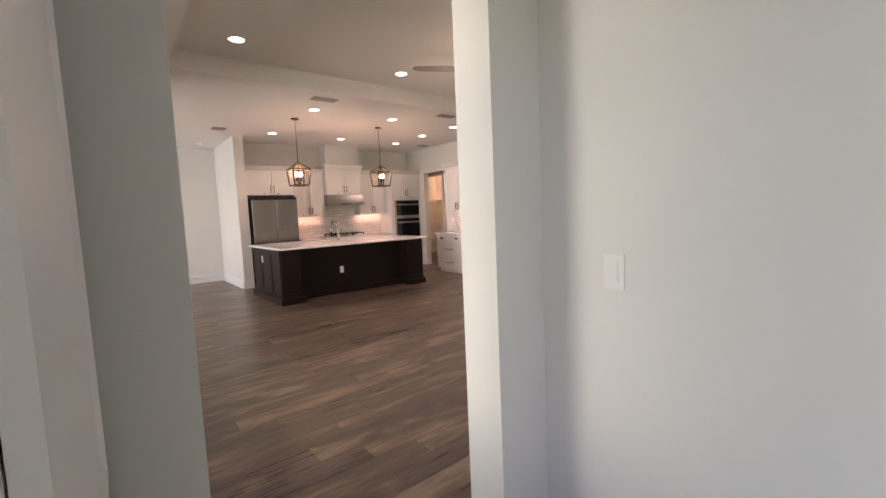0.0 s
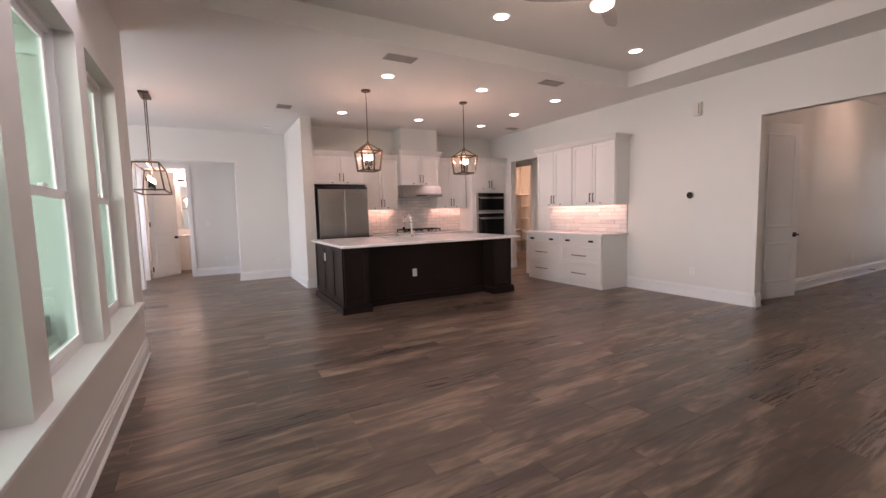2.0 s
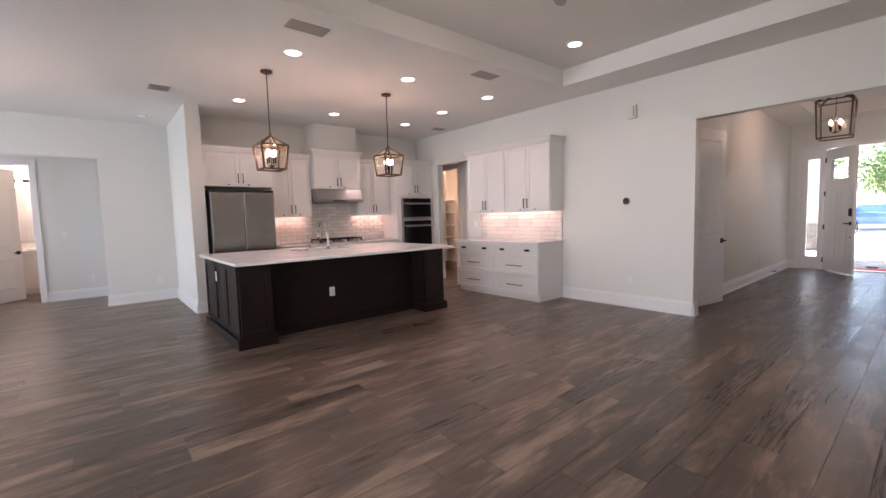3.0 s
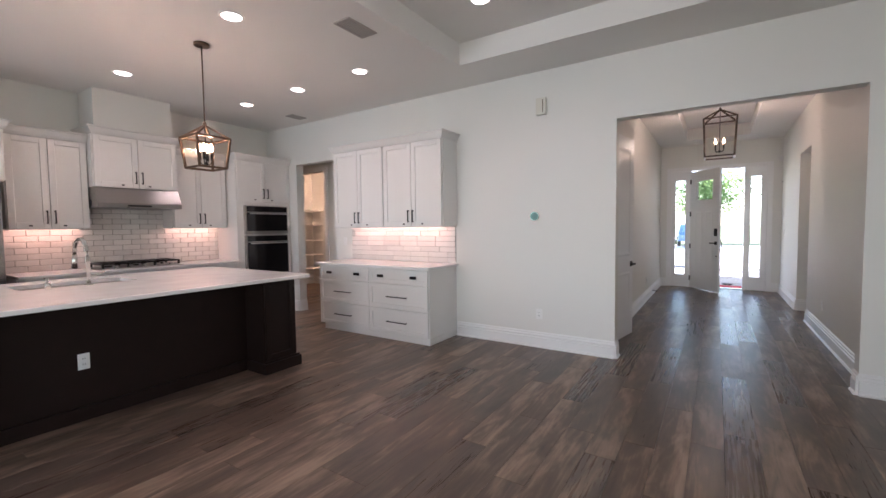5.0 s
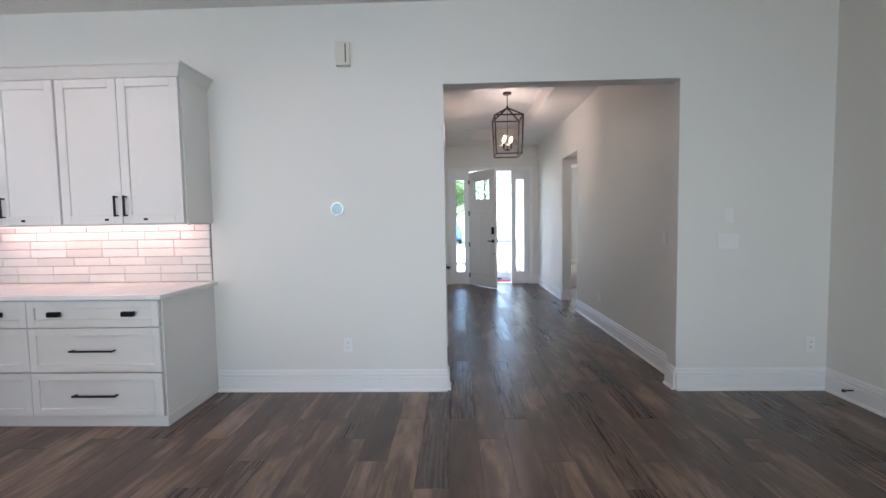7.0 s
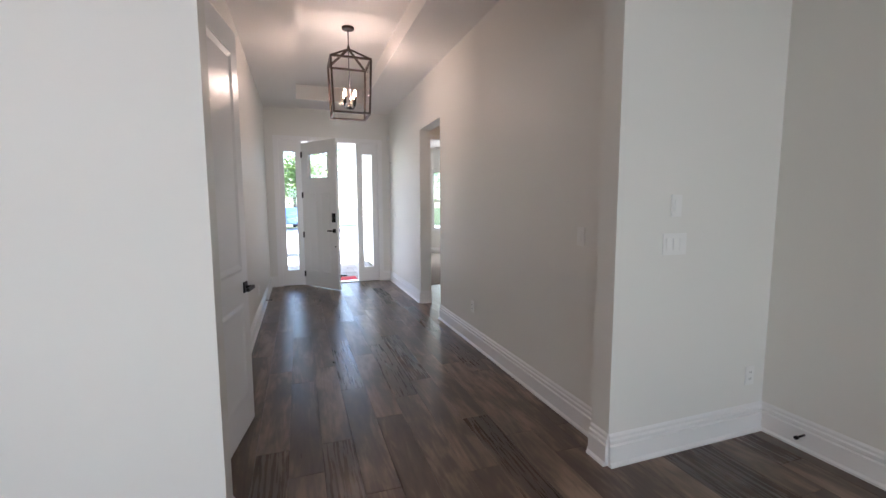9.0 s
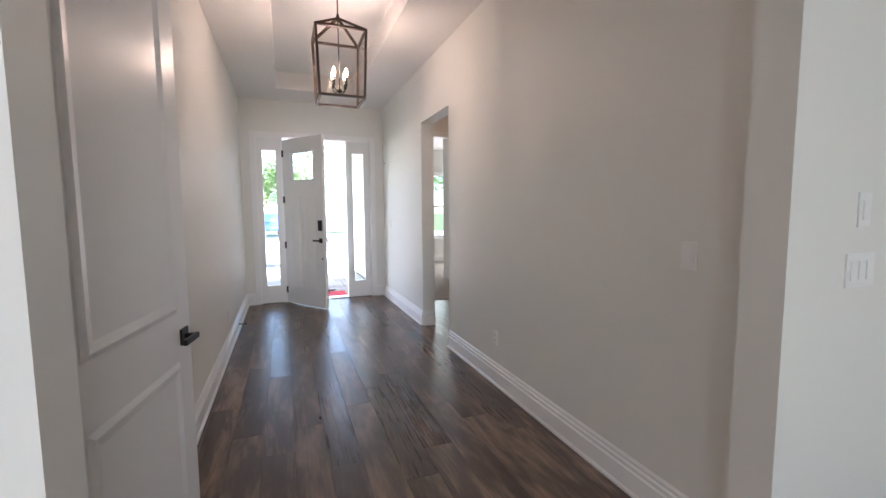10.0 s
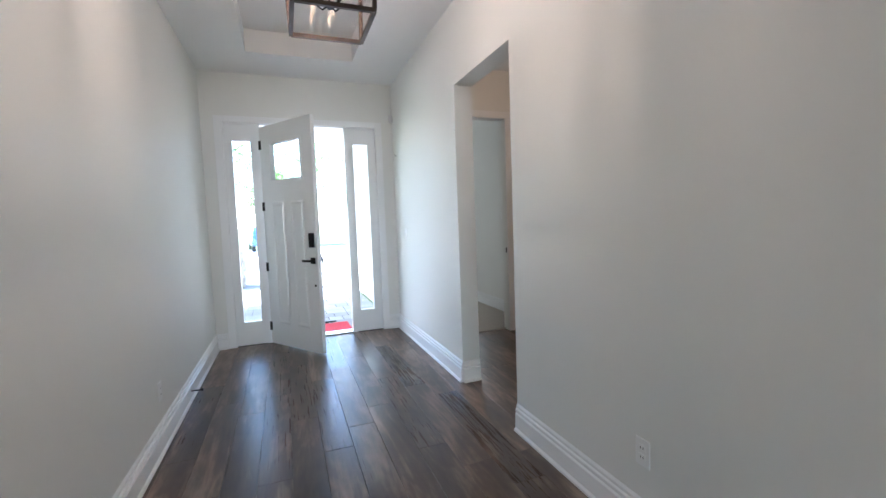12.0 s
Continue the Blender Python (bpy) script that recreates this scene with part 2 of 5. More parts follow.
# ---------------- large structure ----------------
structure("floor", boxes((-3.7, 12.95, -1.7, 15.0, -0.12, -0.006)), SUBFLOOR, "dark brown wood-look plank floor running through the house")
WINDOWS = [(1.42, 2.36), (2.54, 3.44), (3.66, 4.62), (4.83, 5.80)]
wall_along_y("wall_west", -0.13, 0.03, 1.12, 6.35, "off-white painted wall with four tall windows", [(a, b, 0.56, 2.41) for a, b in WINDOWS])
wall_along_x("wall_south", 1.055, 1.23, 1.035, 1.6, "off-white painted wall end beside the plain doorway")
wall_along_x("wall_south_stub", 1.02, 1.12, -0.13, 0.132, "off-white painted short wall beside the doorway")
structure("wall_south_header", boxes((0.132, 1.035, 1.055, 1.23, 2.6, CEIL)), PAINT, "off-white painted header above the doorway")
wall_along_x("wall_south_long", 0.96, 1.12, 1.6, 6.89, "off-white painted long wall")
wall_along_y("wall_east", 6.75, 6.89, 1.12, 11.8, "off-white painted wall with a wide opening to the entrance hall", [(2.285, 4.105, 0, 2.44), (8.18, 9.08, 0, 2.43)])
wall_along_x("wall_kitchen", 9.85, 10.0, 2.35, 6.75, "off-white painted wall behind the kitchen cabinets")
wall_along_y("wall_fin", 2.16, 2.35, 9.21, 11.05, "off-white painted wall end beside the refrigerator")
wall_along_x("wall_nook_north", 11.05, 11.2, -3.5, 2.35, "pale painted wall with a wide opening to a passage", [(-0.5, 1.17, 0, 2.45)])
wall_along_x("wall_nook_south", 6.19, 6.35, -3.5, -0.13, "off-white painted wall of the breakfast nook")
wall_along_y("wall_nook_west", -3.66, -3.5, 6.19, 11.2, "off-white painted wall of the breakfast nook with windows", [(7.2, 8.3, 0.56, 2.41), (8.6, 9.7, 0.56, 2.41)])
wall_along_x("wall_passage_north", 12.45, 12.57, -1.4, 2.0, "pale painted wall with a bathroom doorway", [(-0.55, 0.24, 0, 2.44)])
wall_along_y("wall_passage_west", -1.52, -1.4, 11.2, 14.6, "pale painted wall of the passage with an added unseen opening", [(11.4, 12.2, 0.7, 2.3)])
wall_along_y("wall_passage_east", 2.0, 2.12, 11.2, 14.6, "pale painted wall of the passage")
wall_along_x("wall_bath_north", 14.6, 14.72, -1.52, 2.12, "warm painted wall of the bathroom")
wall_along_y("wall_pantry_west", 7.60, 7.72, 7.2, 11.8, "pale painted wall with the pantry doorway", [(9.38, 10.2, 0, 2.44)])
wall_along_y("wall_pantry_east", 9.3, 9.42, 8.4, 11.8, "warm lit painted wall of the pantry")
wall_along_x("wall_pantry_north", 11.8, 11.92, 6.75, 9.42, "warm lit painted wall of the pantry")
wall_along_x("wall_pantry_south", 8.28, 8.4, 7.72, 9.42, "warm lit painted wall of the pantry")
wall_along_x("wall_pantry_passage", 7.08, 7.2, 6.89, 7.72, "painted wall closing the pantry passage")
wall_along_x("wall_hall_left", 4.30, 4.44, 6.89, 12.95, "off-white painted long wall of the entrance hall", [(7.10, 7.98, 0, 2.44)])
wall_along_x("wall_hall_right", 2.02, 2.175, 6.89, 12.95, "off-white painted long wall of the entrance hall with an opening", [(9.86, 10.74, 0, 2.44)])
wall_along_y("wall_front", 12.80, 12.95, 2.175, 4.30, "off-white painted wall around the front door", [(2.36, 4.13, 0, 2.56)])
wall_along_x("wall_closet_back", 5.4, 5.5, 6.89, 8.6, "plain painted wall behind the hall door")
wall_along_y("wall_closet_side", 8.5, 8.6, 4.44, 5.4, "plain painted wall behind the hall door")
# side passage off the hall and the bedroom beyond it
wall_along_y("wall_side_west", 9.5, 9.62, 0.6, 2.02, "warm painted wall of the side passage")
wall_along_y("wall_side_east", 11.98, 12.10, 0.6, 2.02, "warm painted wall of the side passage with a doorway", [(1.03, 1.88, 0, 2.52)])
wall_along_x("wall_side_south", 0.46, 0.58, 9.5, 14.2, "pale painted wall of the side passage")
wall_along_y("wall_bedroom_east", 16.8, 16.95, -2.6, 2.19, "pale painted wall with a bedroom window", [(-1.0, 0.08, 0.67, 2.46)])
wall_along_x("wall_bedroom_north", 2.02, 2.16, 12.95, 16.8, "pale painted wall of the bedroom")
wall_along_y("wall_bedroom_west", 14.08, 14.2, -2.6, 0.46, "pale painted wall of the bedroom")
wall_along_x("wall_bedroom_south", -2.72, -2.6, 14.08, 16.95, "pale painted wall of the bedroom")
structure("floor_bedroom", boxes((12.06, 16.95, -2.7, 2.02, -0.10, 0.012)), CARPET, "beige carpet floor of the bedroom")
# small lobby where the walk begins
wall_along_y("wall_lobby_east", 1.285, 1.42, -1.6, 1.055, "off-white painted wall with a light switch")
# the opening in the west wall is assumed, cut only for the fill lamp
wall_along_y("wall_lobby_west", -0.25, -0.13, -1.6, 1.02, "off-white painted wall of the small lobby with an added light opening", [(-1.3, -0.1, 0.5, 2.4)])
wall_along_x("wall_lobby_south", -1.72, -1.6, -0.25, 1.42, "off-white painted wall of the small lobby")
# added fill lamp without a known source, brightens the lobby walls
area("lobby_fill_light", (-0.2, -0.7, 1.45), (1.3, -0.55, 1.3), 1.15, 1.85, 0.36, (1.0, 0.95, 0.90))

bm = boxes((-3.66, 0.69, -1.72, 15.0, CEIL, CEIL + 0.12), (6.10, 7.45, -1.72, 15.0, CEIL, CEIL + 0.12), (0.69, 6.10, 5.54, 15.0, CEIL, CEIL + 0.12),
           (0.69, 6.10, -1.72, 1.80, CEIL, CEIL + 0.12), (0.56, 6.24, 1.66, 5.68, TRAY, TRAY + 0.1),
           (0.57, 0.69, 1.68, 5.66, CEIL + 0.12, TRAY), (6.10, 6.22, 1.68, 5.66, CEIL + 0.12, TRAY), (0.69, 6.10, 5.54, 5.66, CEIL + 0.12, TRAY), (0.69, 6.10, 1.68, 1.80, CEIL + 0.12, TRAY))
structure("ceiling", bm, CEILING, "warm white painted ceiling with a shallow recessed tray")
bm = boxes((7.45, 17.0, -2.8, 2.74, CEIL, CEIL + 0.12), (7.45, 12.15, 3.77, 15.0, CEIL, CEIL + 0.12), (12.15, 12.95, 2.74, 5.6, CEIL, CEIL + 0.12),
           (7.32, 12.28, 2.62, 3.90, TRAY, TRAY + 0.1), (7.33, 7.45, 2.64, 3.88, CEIL + 0.12, TRAY), (12.15, 12.27, 2.64, 3.88, CEIL + 0.12, TRAY),
           (7.45, 12.15, 3.77, 3.88, CEIL + 0.12, TRAY), (7.45, 12.15, 2.63, 2.74, CEIL + 0.12, TRAY))
structure("ceiling_hall", bm, CEILING, "white painted hall ceiling with a long recessed tray")
structure("roof_slab", boxes((-3.8, 17.2, -2.9, 15.2, TRAY + 0.12, TRAY + 0.24)), CEILING, "plain roof deck above the rooms")

baseboard("baseboard_west", [(0.03, 1.12, 0.03, 6.35, 1, 0), (0.03, 6.35, -0.13, 6.35, 0, 1)])
baseboard("baseboard_east", [(6.75, 1.12, 6.75, 2.285, -1, 0), (6.75, 4.105, 6.75, 5.99, -1, 0), (6.75, 2.285, 6.89, 2.285, 0, 1), (6.75, 4.105, 6.89, 4.105, 0, -1), (6.75, 9.08, 6.75, 9.26, -1, 0), (6.75, 9.08, 6.89, 9.08, 0, -1), (6.75, 7.87, 6.75, 8.18, -1, 0), (6.75, 8.18, 6.89, 8.18, 0, 1)])
baseboard("baseboard_south", [(1.6, 1.12, 6.75, 1.12, 0, 1), (1.035, 1.23, 1.6, 1.23, 0, 1), (0.056, 1.12, 0.132, 1.12, 0, 1)])
baseboard("baseboard_hall", [(6.89, 2.175, 9.86, 2.175, 0, 1), (10.74, 2.175, 12.8, 2.175, 0, 1), (9.86, 2.02, 9.86, 2.175, 1, 0), (10.74, 2.02, 10.74, 2.175, -1, 0), (7.98, 4.30, 12.8, 4.30, 0, -1), (12.8, 2.175, 12.8, 2.32, -1, 0), (12.8, 4.18, 12.8, 4.30, -1, 0), (6.89, 2.175, 6.89, 2.285, 1, 0)])
baseboard("baseboard_fin", [(2.16, 9.21, 2.16, 11.05, -1, 0), (2.16, 9.21, 2.35, 9.21, 0, -1)])
baseboard("baseboard_nook", [(1.17, 11.05, 2.16, 11.05, 0, -1), (-3.5, 11.05, -0.5, 11.05, 0, -1), (1.17, 11.05, 1.17, 11.2, -1, 0), (-0.5, 11.05, -0.5, 11.2, 1, 0), (0.33, 12.45, 2.0, 12.45, 0, -1), (-1.4, 12.45, -0.64, 12.45, 0, -1)])
baseboard("baseboard_side", [(11.98, 0.58, 11.98, 0.94, -1, 0), (9.62, 0.58, 14.2, 0.58, 0, 1), (16.8, -2.6, 16.8, 2.02, -1, 0), (14.2, -2.6, 14.2, 0.58, 1, 0)])
baseboard("baseboard_pantry", [(9.3, 8.4, 9.3, 11.8, -1, 0), (7.72, 11.8, 9.3, 11.8, 0, -1), (7.60, 7.2, 7.60, 9.30, -1, 0)])

# ---------------- windows ----------------
def window_unit(name, y0, y1, z0, z1, xg, face, label, glazing=None):
    """A white vinyl single-hung window in a wall along y; xg: the glass plane, face: the room face's x, which lies to +x or -x of it."""
    s = 1 if face > xg else -1
    w = tagged(new(name), label, "window", "", "structure")
    w.matrix_basis = pose(xg, (y0 + y1) / 2, z0)
    h, b, zm = (y1 - y0) / 2, z1 - z0, (z1 - z0) * 0.49
    part("window_frame", boxes((-0.03, 0.03, -h, -h + 0.035, 0, b), (-0.03, 0.03, h - 0.035, h, 0, b), (-0.03, 0.03, -h + 0.035, h - 0.035, 0, 0.035), (-0.03, 0.03, -h + 0.035, h - 0.035, b - 0.035, b)), TRIM, w)
    lo, hi = (s * 0.004, s * 0.028), (s * -0.026, s * -0.002)
    for nm, (xa, xb), za, zb in (("lower_sash", lo, 0.035, zm + 0.02), ("upper_sash", hi, zm - 0.02, b - 0.035)):
        xa, xb = min(xa, xb), max(xa, xb)
        k = h - 0.035
        sash = part(nm, boxes((xa, xb, -k, -k + 0.045, za, zb), (xa, xb, k - 0.045, k, za, zb), (xa, xb, -k + 0.045, k - 0.045, za, za + 0.045), (xa, xb, -k + 0.045, k - 0.045, zb - 0.045, zb)), TRIM, w)
        pane = part("pane", boxes(((xa + xb) / 2 - 0.003, (xa + xb) / 2 + 0.003, -k + 0.04, k - 0.04, za + 0.04, zb - 0.04)), glazing or GLASS, sash, "window pane tinted to dim the bright outdoors")
        pane.visible_shadow = False
    part("sash_lock", boxes((s * 0.028 if s > 0 else -0.05, 0.05 if s > 0 else -0.028, -0.03, 0.03, zm + 0.02, zm + 0.035)), TRIM, w)
    part("tilt_latch", boxes((s * 0.028 if s > 0 else -0.034, 0.034 if s > 0 else -0.028, h - 0.075, h - 0.045, zm - 0.02, zm + 0.012)), TRIM, w)
    return w


for i, (a, b) in enumerate(WINDOWS):
    window_unit("window_%d" % (i + 1), a, b, 0.585, 2.41, -0.095, 0.03, "tall white vinyl single-hung window set deep in the wall")
structure("trim_stool", boxes((-0.127, 0.085, 1.30, 5.98, 0.56, 0.585), bevel=0.004), TRIM, "white painted window stool running under the windows")
for i, (a, b) in enumerate([(7.2, 8.3), (8.6, 9.7)]):
    window_unit("window_%d" % (i + 5), a, b, 0.585, 2.41, -3.6, -3.5, "tall white vinyl window of the breakfast nook")
window_unit("window_7", -1.0, 0.08, 0.67, 2.46, 16.88, 16.8, "white vinyl bedroom window seen through the doorway", BEDROOMGLASS)

# daylight in the openings, with added fill for the sills and the passage
area("lanai_sky_daylight", (-3.55, 2.65, 1.95), (0, 2.55, 1.7), 4.5, 1.0, 32, (0.93, 0.97, 1.0))
area("lanai_lawn_daylight", (-3.55, 2.65, 0.95), (0, 2.55, 1.2), 4.5, 0.85, 30, (1.0, 1.0, 0.84))
# added downward lamp below the rafters, brightens window stools and nearby floor
area("sill_fill_light", (-1.75, 3.3, 2.6), (-1.7, 3.3, 0), 2.9, 5.2, 11, (0.95, 0.98, 1.0))
# added lamp in an unseen, assumed opening, lifts the dim passage
area("passage_fill_light", (-1.45, 11.8, 1.5), (0.5, 11.9, 1.2), 0.6, 1.5, 3.2, DAY)
area("bedroom_daylight", (16.98, -0.45, 1.56), (13, -0.2, 1.2), 1.05, 1.75, 9, (1.0, 0.98, 0.90))
area("nook_daylight", (-3.68, 8.45, 1.5), (0, 8.9, 1.3), 2.5, 1.8, 27, (0.79, 0.95, 1.0))

# ---------------- doors ----------------
def panel_leaf(w, h, t, panels, cut=None):
    """A door leaf along +x from its hinge edge, thickness along y, with raised-and-sunk panels on both faces; cut: a see-through light."""
    bm = bmesh.new()
    if cut:
        for a, b, za, zb in pieces((0, 0), (w, h), [cut]):
            box(bm, a, b, -t / 2, t / 2, za, zb)
    else:
        box(bm, 0, w, -t / 2, t / 2, 0, h)
    for a, b, za, zb in panels:
        for s in (-1, 1):
            y = s * t / 2
            ring = [(a, za), (b, za), (b, zb), (a, zb)]
            inn = [(a + 0.02, za + 0.02), (b - 0.02, za + 0.02), (b - 0.02, zb - 0.02), (a + 0.02, zb - 0.02)]
            fld = [(a + 0.05, za + 0.05), (b - 0.05, za + 0.05), (b - 0.05, zb - 0.05), (a + 0.05, zb - 0.05)]
            loops = [[bm.verts.new((x, y + s * d, z)) for x, z in pts] for pts, d in ((ring, 0.001), (inn, 0.010), (fld, 0.0035))]
            for l0, l1 in zip(loops, loops[1:]):
                for k in range(4):
                    bm.faces.new((l0[k], l0[(k + 1) % 4], l1[(k + 1) % 4], l1[k]))
            bm.faces.new(loops[-1])
    return bm


def lever(parent, x, z, t, way, mat=None):
    """A lever handle with a square rose on both faces of a leaf of thickness t; way: -1 points to the hinge."""
    for s in (-1, 1):
        bm = boxes((x - 0.033, x + 0.033, min(s * t / 2, s * (t / 2 + 0.009)), max(s * t / 2, s * (t / 2 + 0.009)), z - 0.033, z + 0.033), bevel=0.002)
        tube(bm, [(x, s * t / 2, z), (x, s * (t / 2 + 0.05), z)], 0.011)
        box(bm, *sorted((x - way * 0.012, x + way * 0.115)), *sorted((s * (t / 2 + 0.042), s * (t / 2 + 0.058))), z - 0.011, z + 0.011, bevel=0.003)
        part("door_handle", bm, mat or BLACK, parent, "black lever handle on a square rose")


def door(name, hinge, rz, w, h, t, label, panels, z=0.012, levers=True, cut=None, hinges=3):
    d = tagged(new(name), label, "door", "", "structure")
    d.matrix_basis = pose(hinge[0], hinge[1], z, 0, 0, rz)
    leaf = part("door_leaf", panel_leaf(w, h, t, panels, cut), TRIM, d)
    if levers:
        lever(d, w - 0.07, 0.88, t, -1)
    for hz in [0.2 + k * (h - 0.4) / (hinges - 1) for k in range(hinges)]:
        bm = bmesh.new()
        tube(bm, [(0.0, -t / 2 - 0.006, hz - 0.05), (0.0, -t / 2 - 0.006, hz + 0.05)], 0.007, 8)
        box(bm, 0.0, 0.03, -t / 2 - 0.002, -t / 2, hz - 0.05, hz + 0.05)
        part("hinge", bm, BLACK, d)
    return d


TWO = lambda w, h: [(0.12, w - 0.12, 0.22, 0.79), (0.12, w - 0.12, 0.985, h - 0.14)]
door("door_1", (7.13, 4.275), -9.5, 0.82, 2.41, 0.036, "white two-panel interior door standing ajar in the hall", TWO(0.82, 2.41))
door("door_2", (-0.52, 12.60), 51, 0.78, 2.40, 0.036, "white panelled bathroom door standing open", TWO(0.78, 2.40))
door("door_3", (-0.045, 0.16), 90, 0.82, 2.41, 0.036, "white interior door standing open against the lobby wall", TWO(0.82, 2.41), levers=False)
fd = door("front_door", (12.80, 3.705), math.degrees(math.atan2(3.194 - 3.705, 12.066 - 12.80)), 0.90, 2.47, 0.045, "white panelled front door with a small light, standing open", [(0.17, 0.40, 0.25, 1.62), (0.50, 0.73, 0.25, 1.62)], levers=False, cut=(0.19, 0.71, 1.86, 2.26), hinges=4)
pane = part("pane", boxes((0.19, 0.71, -0.006, 0.006, 1.86, 2.26)), DOORGLASS, fd, "clear square light")
pane.visible_shadow = False
part("light_frame", boxes((0.165, 0.19, -0.028, 0.028, 1.835, 2.285), (0.71, 0.735, -0.028, 0.028, 1.835, 2.285), (0.19, 0.71, -0.028, 0.028, 1.835, 1.86), (0.19, 0.71, -0.028, 0.028, 2.26, 2.285)), TRIM, fd)
lever(fd, 0.83, 0.98, 0.045, -1)
for s in (-1, 1):
    part("lock_keypad", boxes((0.795, 0.865, *sorted((s * 0.0225, s * 0.045)), 1.12, 1.27), bevel=0.004), BLACK, fd, "black keypad deadbolt")
bm = bmesh.new()
tube(bm, [(0.84, 0.0225, 1.06), (0.84, 0.06, 1.05), (0.845, 0.085, 0.98), (0.845, 0.085, 0.86), (0.84, 0.06, 0.80), (0.84, 0.0225, 0.79)], 0.009, 10)
part("pull_handle", bm, BLACK, fd, "curved black outside pull handle")
bm = bmesh.new()
tube(bm, [(0.85, -0.0225, 0.72), (0.85, -0.03, 0.72)], 0.012, 10)
part("bolt_cap", bm, BLACK, fd)

# front door frame with sidelights
fr = tagged(new("door_frame_front"), "white front door frame with two narrow sidelights", "door frame", "", "structure")
fr.matrix_basis = pose(12.80, 3.245, 0)
part("frame", boxes((0.02, 0.13, 0.875, 0.885, 0, 2.56), (0.02, 0.13, -0.885, -0.875, 0, 2.56), (0.02, 0.13, -0.875, 0.875, 2.52, 2.56), (0.02, 0.13, 0.47, 0.53, 0, 2.52), (0.02, 0.13, -0.53, -0.47, 0, 2.52)), TRIM, fr)
part("threshold", boxes((0.0, 0.15, -0.47, 0.47, 0.0, 0.018), bevel=0.004), CHROME, fr, "metal threshold")
for s in (-1, 1):
    a, b = (0.53, 0.875) if s > 0 else (-0.875, -0.53)
    g0, g1 = (0.575, 0.765) if s > 0 else (-0.75, -0.575)
    sl = part("sidelight", boxes(*[(0.045, 0.10, p, q, za, zb) for p, q, za, zb in pieces((a, 0), (b, 2.52), [(g0, g1, 0.27, 2.335)])]), TRIM, fr)
    pn = part("pane", boxes((0.068, 0.076, g0, g1, 0.27, 2.335)), DOORGLASS, sl, "clear sidelight pane")
    pn.visible_shadow = False
    part("bead", boxes((0.035, 0.045, g0 - 0.015, g0, 0.255, 2.35), (0.035, 0.045, g1, g1 + 0.015, 0.255, 2.35), (0.035, 0.045, g0, g1, 0.255, 0.27), (0.035, 0.045, g0, g1, 2.335, 2.35)), TRIM, sl)
part("casing", boxes((-0.016, 0.02, 0.845, 0.93, 0, 2.60), (-0.016, 0.02, -0.93, -0.845, 0, 2.60), (-0.016, 0.02, -0.845, 0.845, 2.53, 2.60), bevel=0.004), TRIM, fr)


def casing(name, runs, label="white painted flat door casing"):
    return structure(name, boxes(*runs, bevel=0.003), TRIM, label)


casing("trim_bath_door", [(-0.64, -0.55, 12.432, 12.45, 0, 2.53), (0.24, 0.33, 12.432, 12.45, 0, 2.53), (-0.55, 0.24, 12.432, 12.45, 2.44, 2.53)])
casing("trim_bedroom_door", [(11.962, 11.98, 0.94, 1.03, 0, 2.60), (11.962, 11.98, 1.88, 1.97, 0, 2.60), (11.962, 11.98, 1.03, 1.88, 2.52, 2.60)])
casing("trim_pantry_door", [(7.582, 7.60, 9.29, 9.38, 0, 2.53), (7.582, 7.60, 10.2, 10.29, 0, 2.53), (7.582, 7.60, 9.38, 10.2, 2.44, 2.53)])


# ---------------- kitchen ----------------
def shaker(parent, name, axis, face, a0, a1, z0, z1, mat, rail=0.062, t=0.022, bevel=0.0035):
    """A shaker door or drawer front: frame proud of a flat panel. axis 'x': faces -y at y=face; axis 'y': faces -x at x=face."""
    bm = bmesh.new()
    r = min(rail, (z1 - z0) * 0.3)
    for p, q, za, zb, d in ((a0, a0 + rail, z0, z1, 0), (a1 - rail, a1, z0, z1, 0), (a0 + rail, a1 - rail, z0, z0 + r, 0), (a0 + rail, a1 - rail, z1 - r, z1, 0), (a0 + rail - 0.002, a1 - rail + 0.002, z0 + r - 0.002, z1 - r + 0.002, 0.012)):
        if axis == "x":
            box(bm, p, q, face + d, face + t, za, zb, bevel=bevel if d == 0 else 0)
        else:
            box(bm, face + d, face + t, p, q, za, zb, bevel=bevel if d == 0 else 0)
    return part(name, bm, mat, parent)


def pull(parent, axis, face, a, z, length, upright=True):
    bm = bmesh.new()
    f = face - 0.03
    P = (lambda p, d, zz: (p, d, zz)) if axis == "x" else (lambda p, d, zz: (d, p, zz))
    if upright:
        bar(bm, P(a, f, z - length / 2), P(a, f, z + length / 2), 0.011)
        for e in (-1, 1):
            bar(bm, P(a, f, z + e * (length / 2 - 0.008)), P(a, face, z + e * (length / 2 - 0.008)), 0.010)
    else:
        bar(bm, P(a - length / 2, f, z), P(a + length / 2, f, z), 0.011)
        for e in (-1, 1):
            bar(bm, P(a + e * (length / 2 - 0.008), f, z), P(a + e * (length / 2 - 0.008), face, z), 0.010)
    return part("handle", bm, BLACK, parent, "black bar pull")


def cup(parent, axis, face, a, z):
    bm = bmesh.new()
    if axis == "x":
        box(bm, a - 0.042, a + 0.042, face - 0.026, face, z - 0.016, z + 0.018, bevel=0.005)
    else:
        box(bm, face - 0.026, face, a - 0.042, a + 0.042, z - 0.016, z + 0.018, bevel=0.005)
    return part("handle", bm, BLACK, parent, "black cup pull")


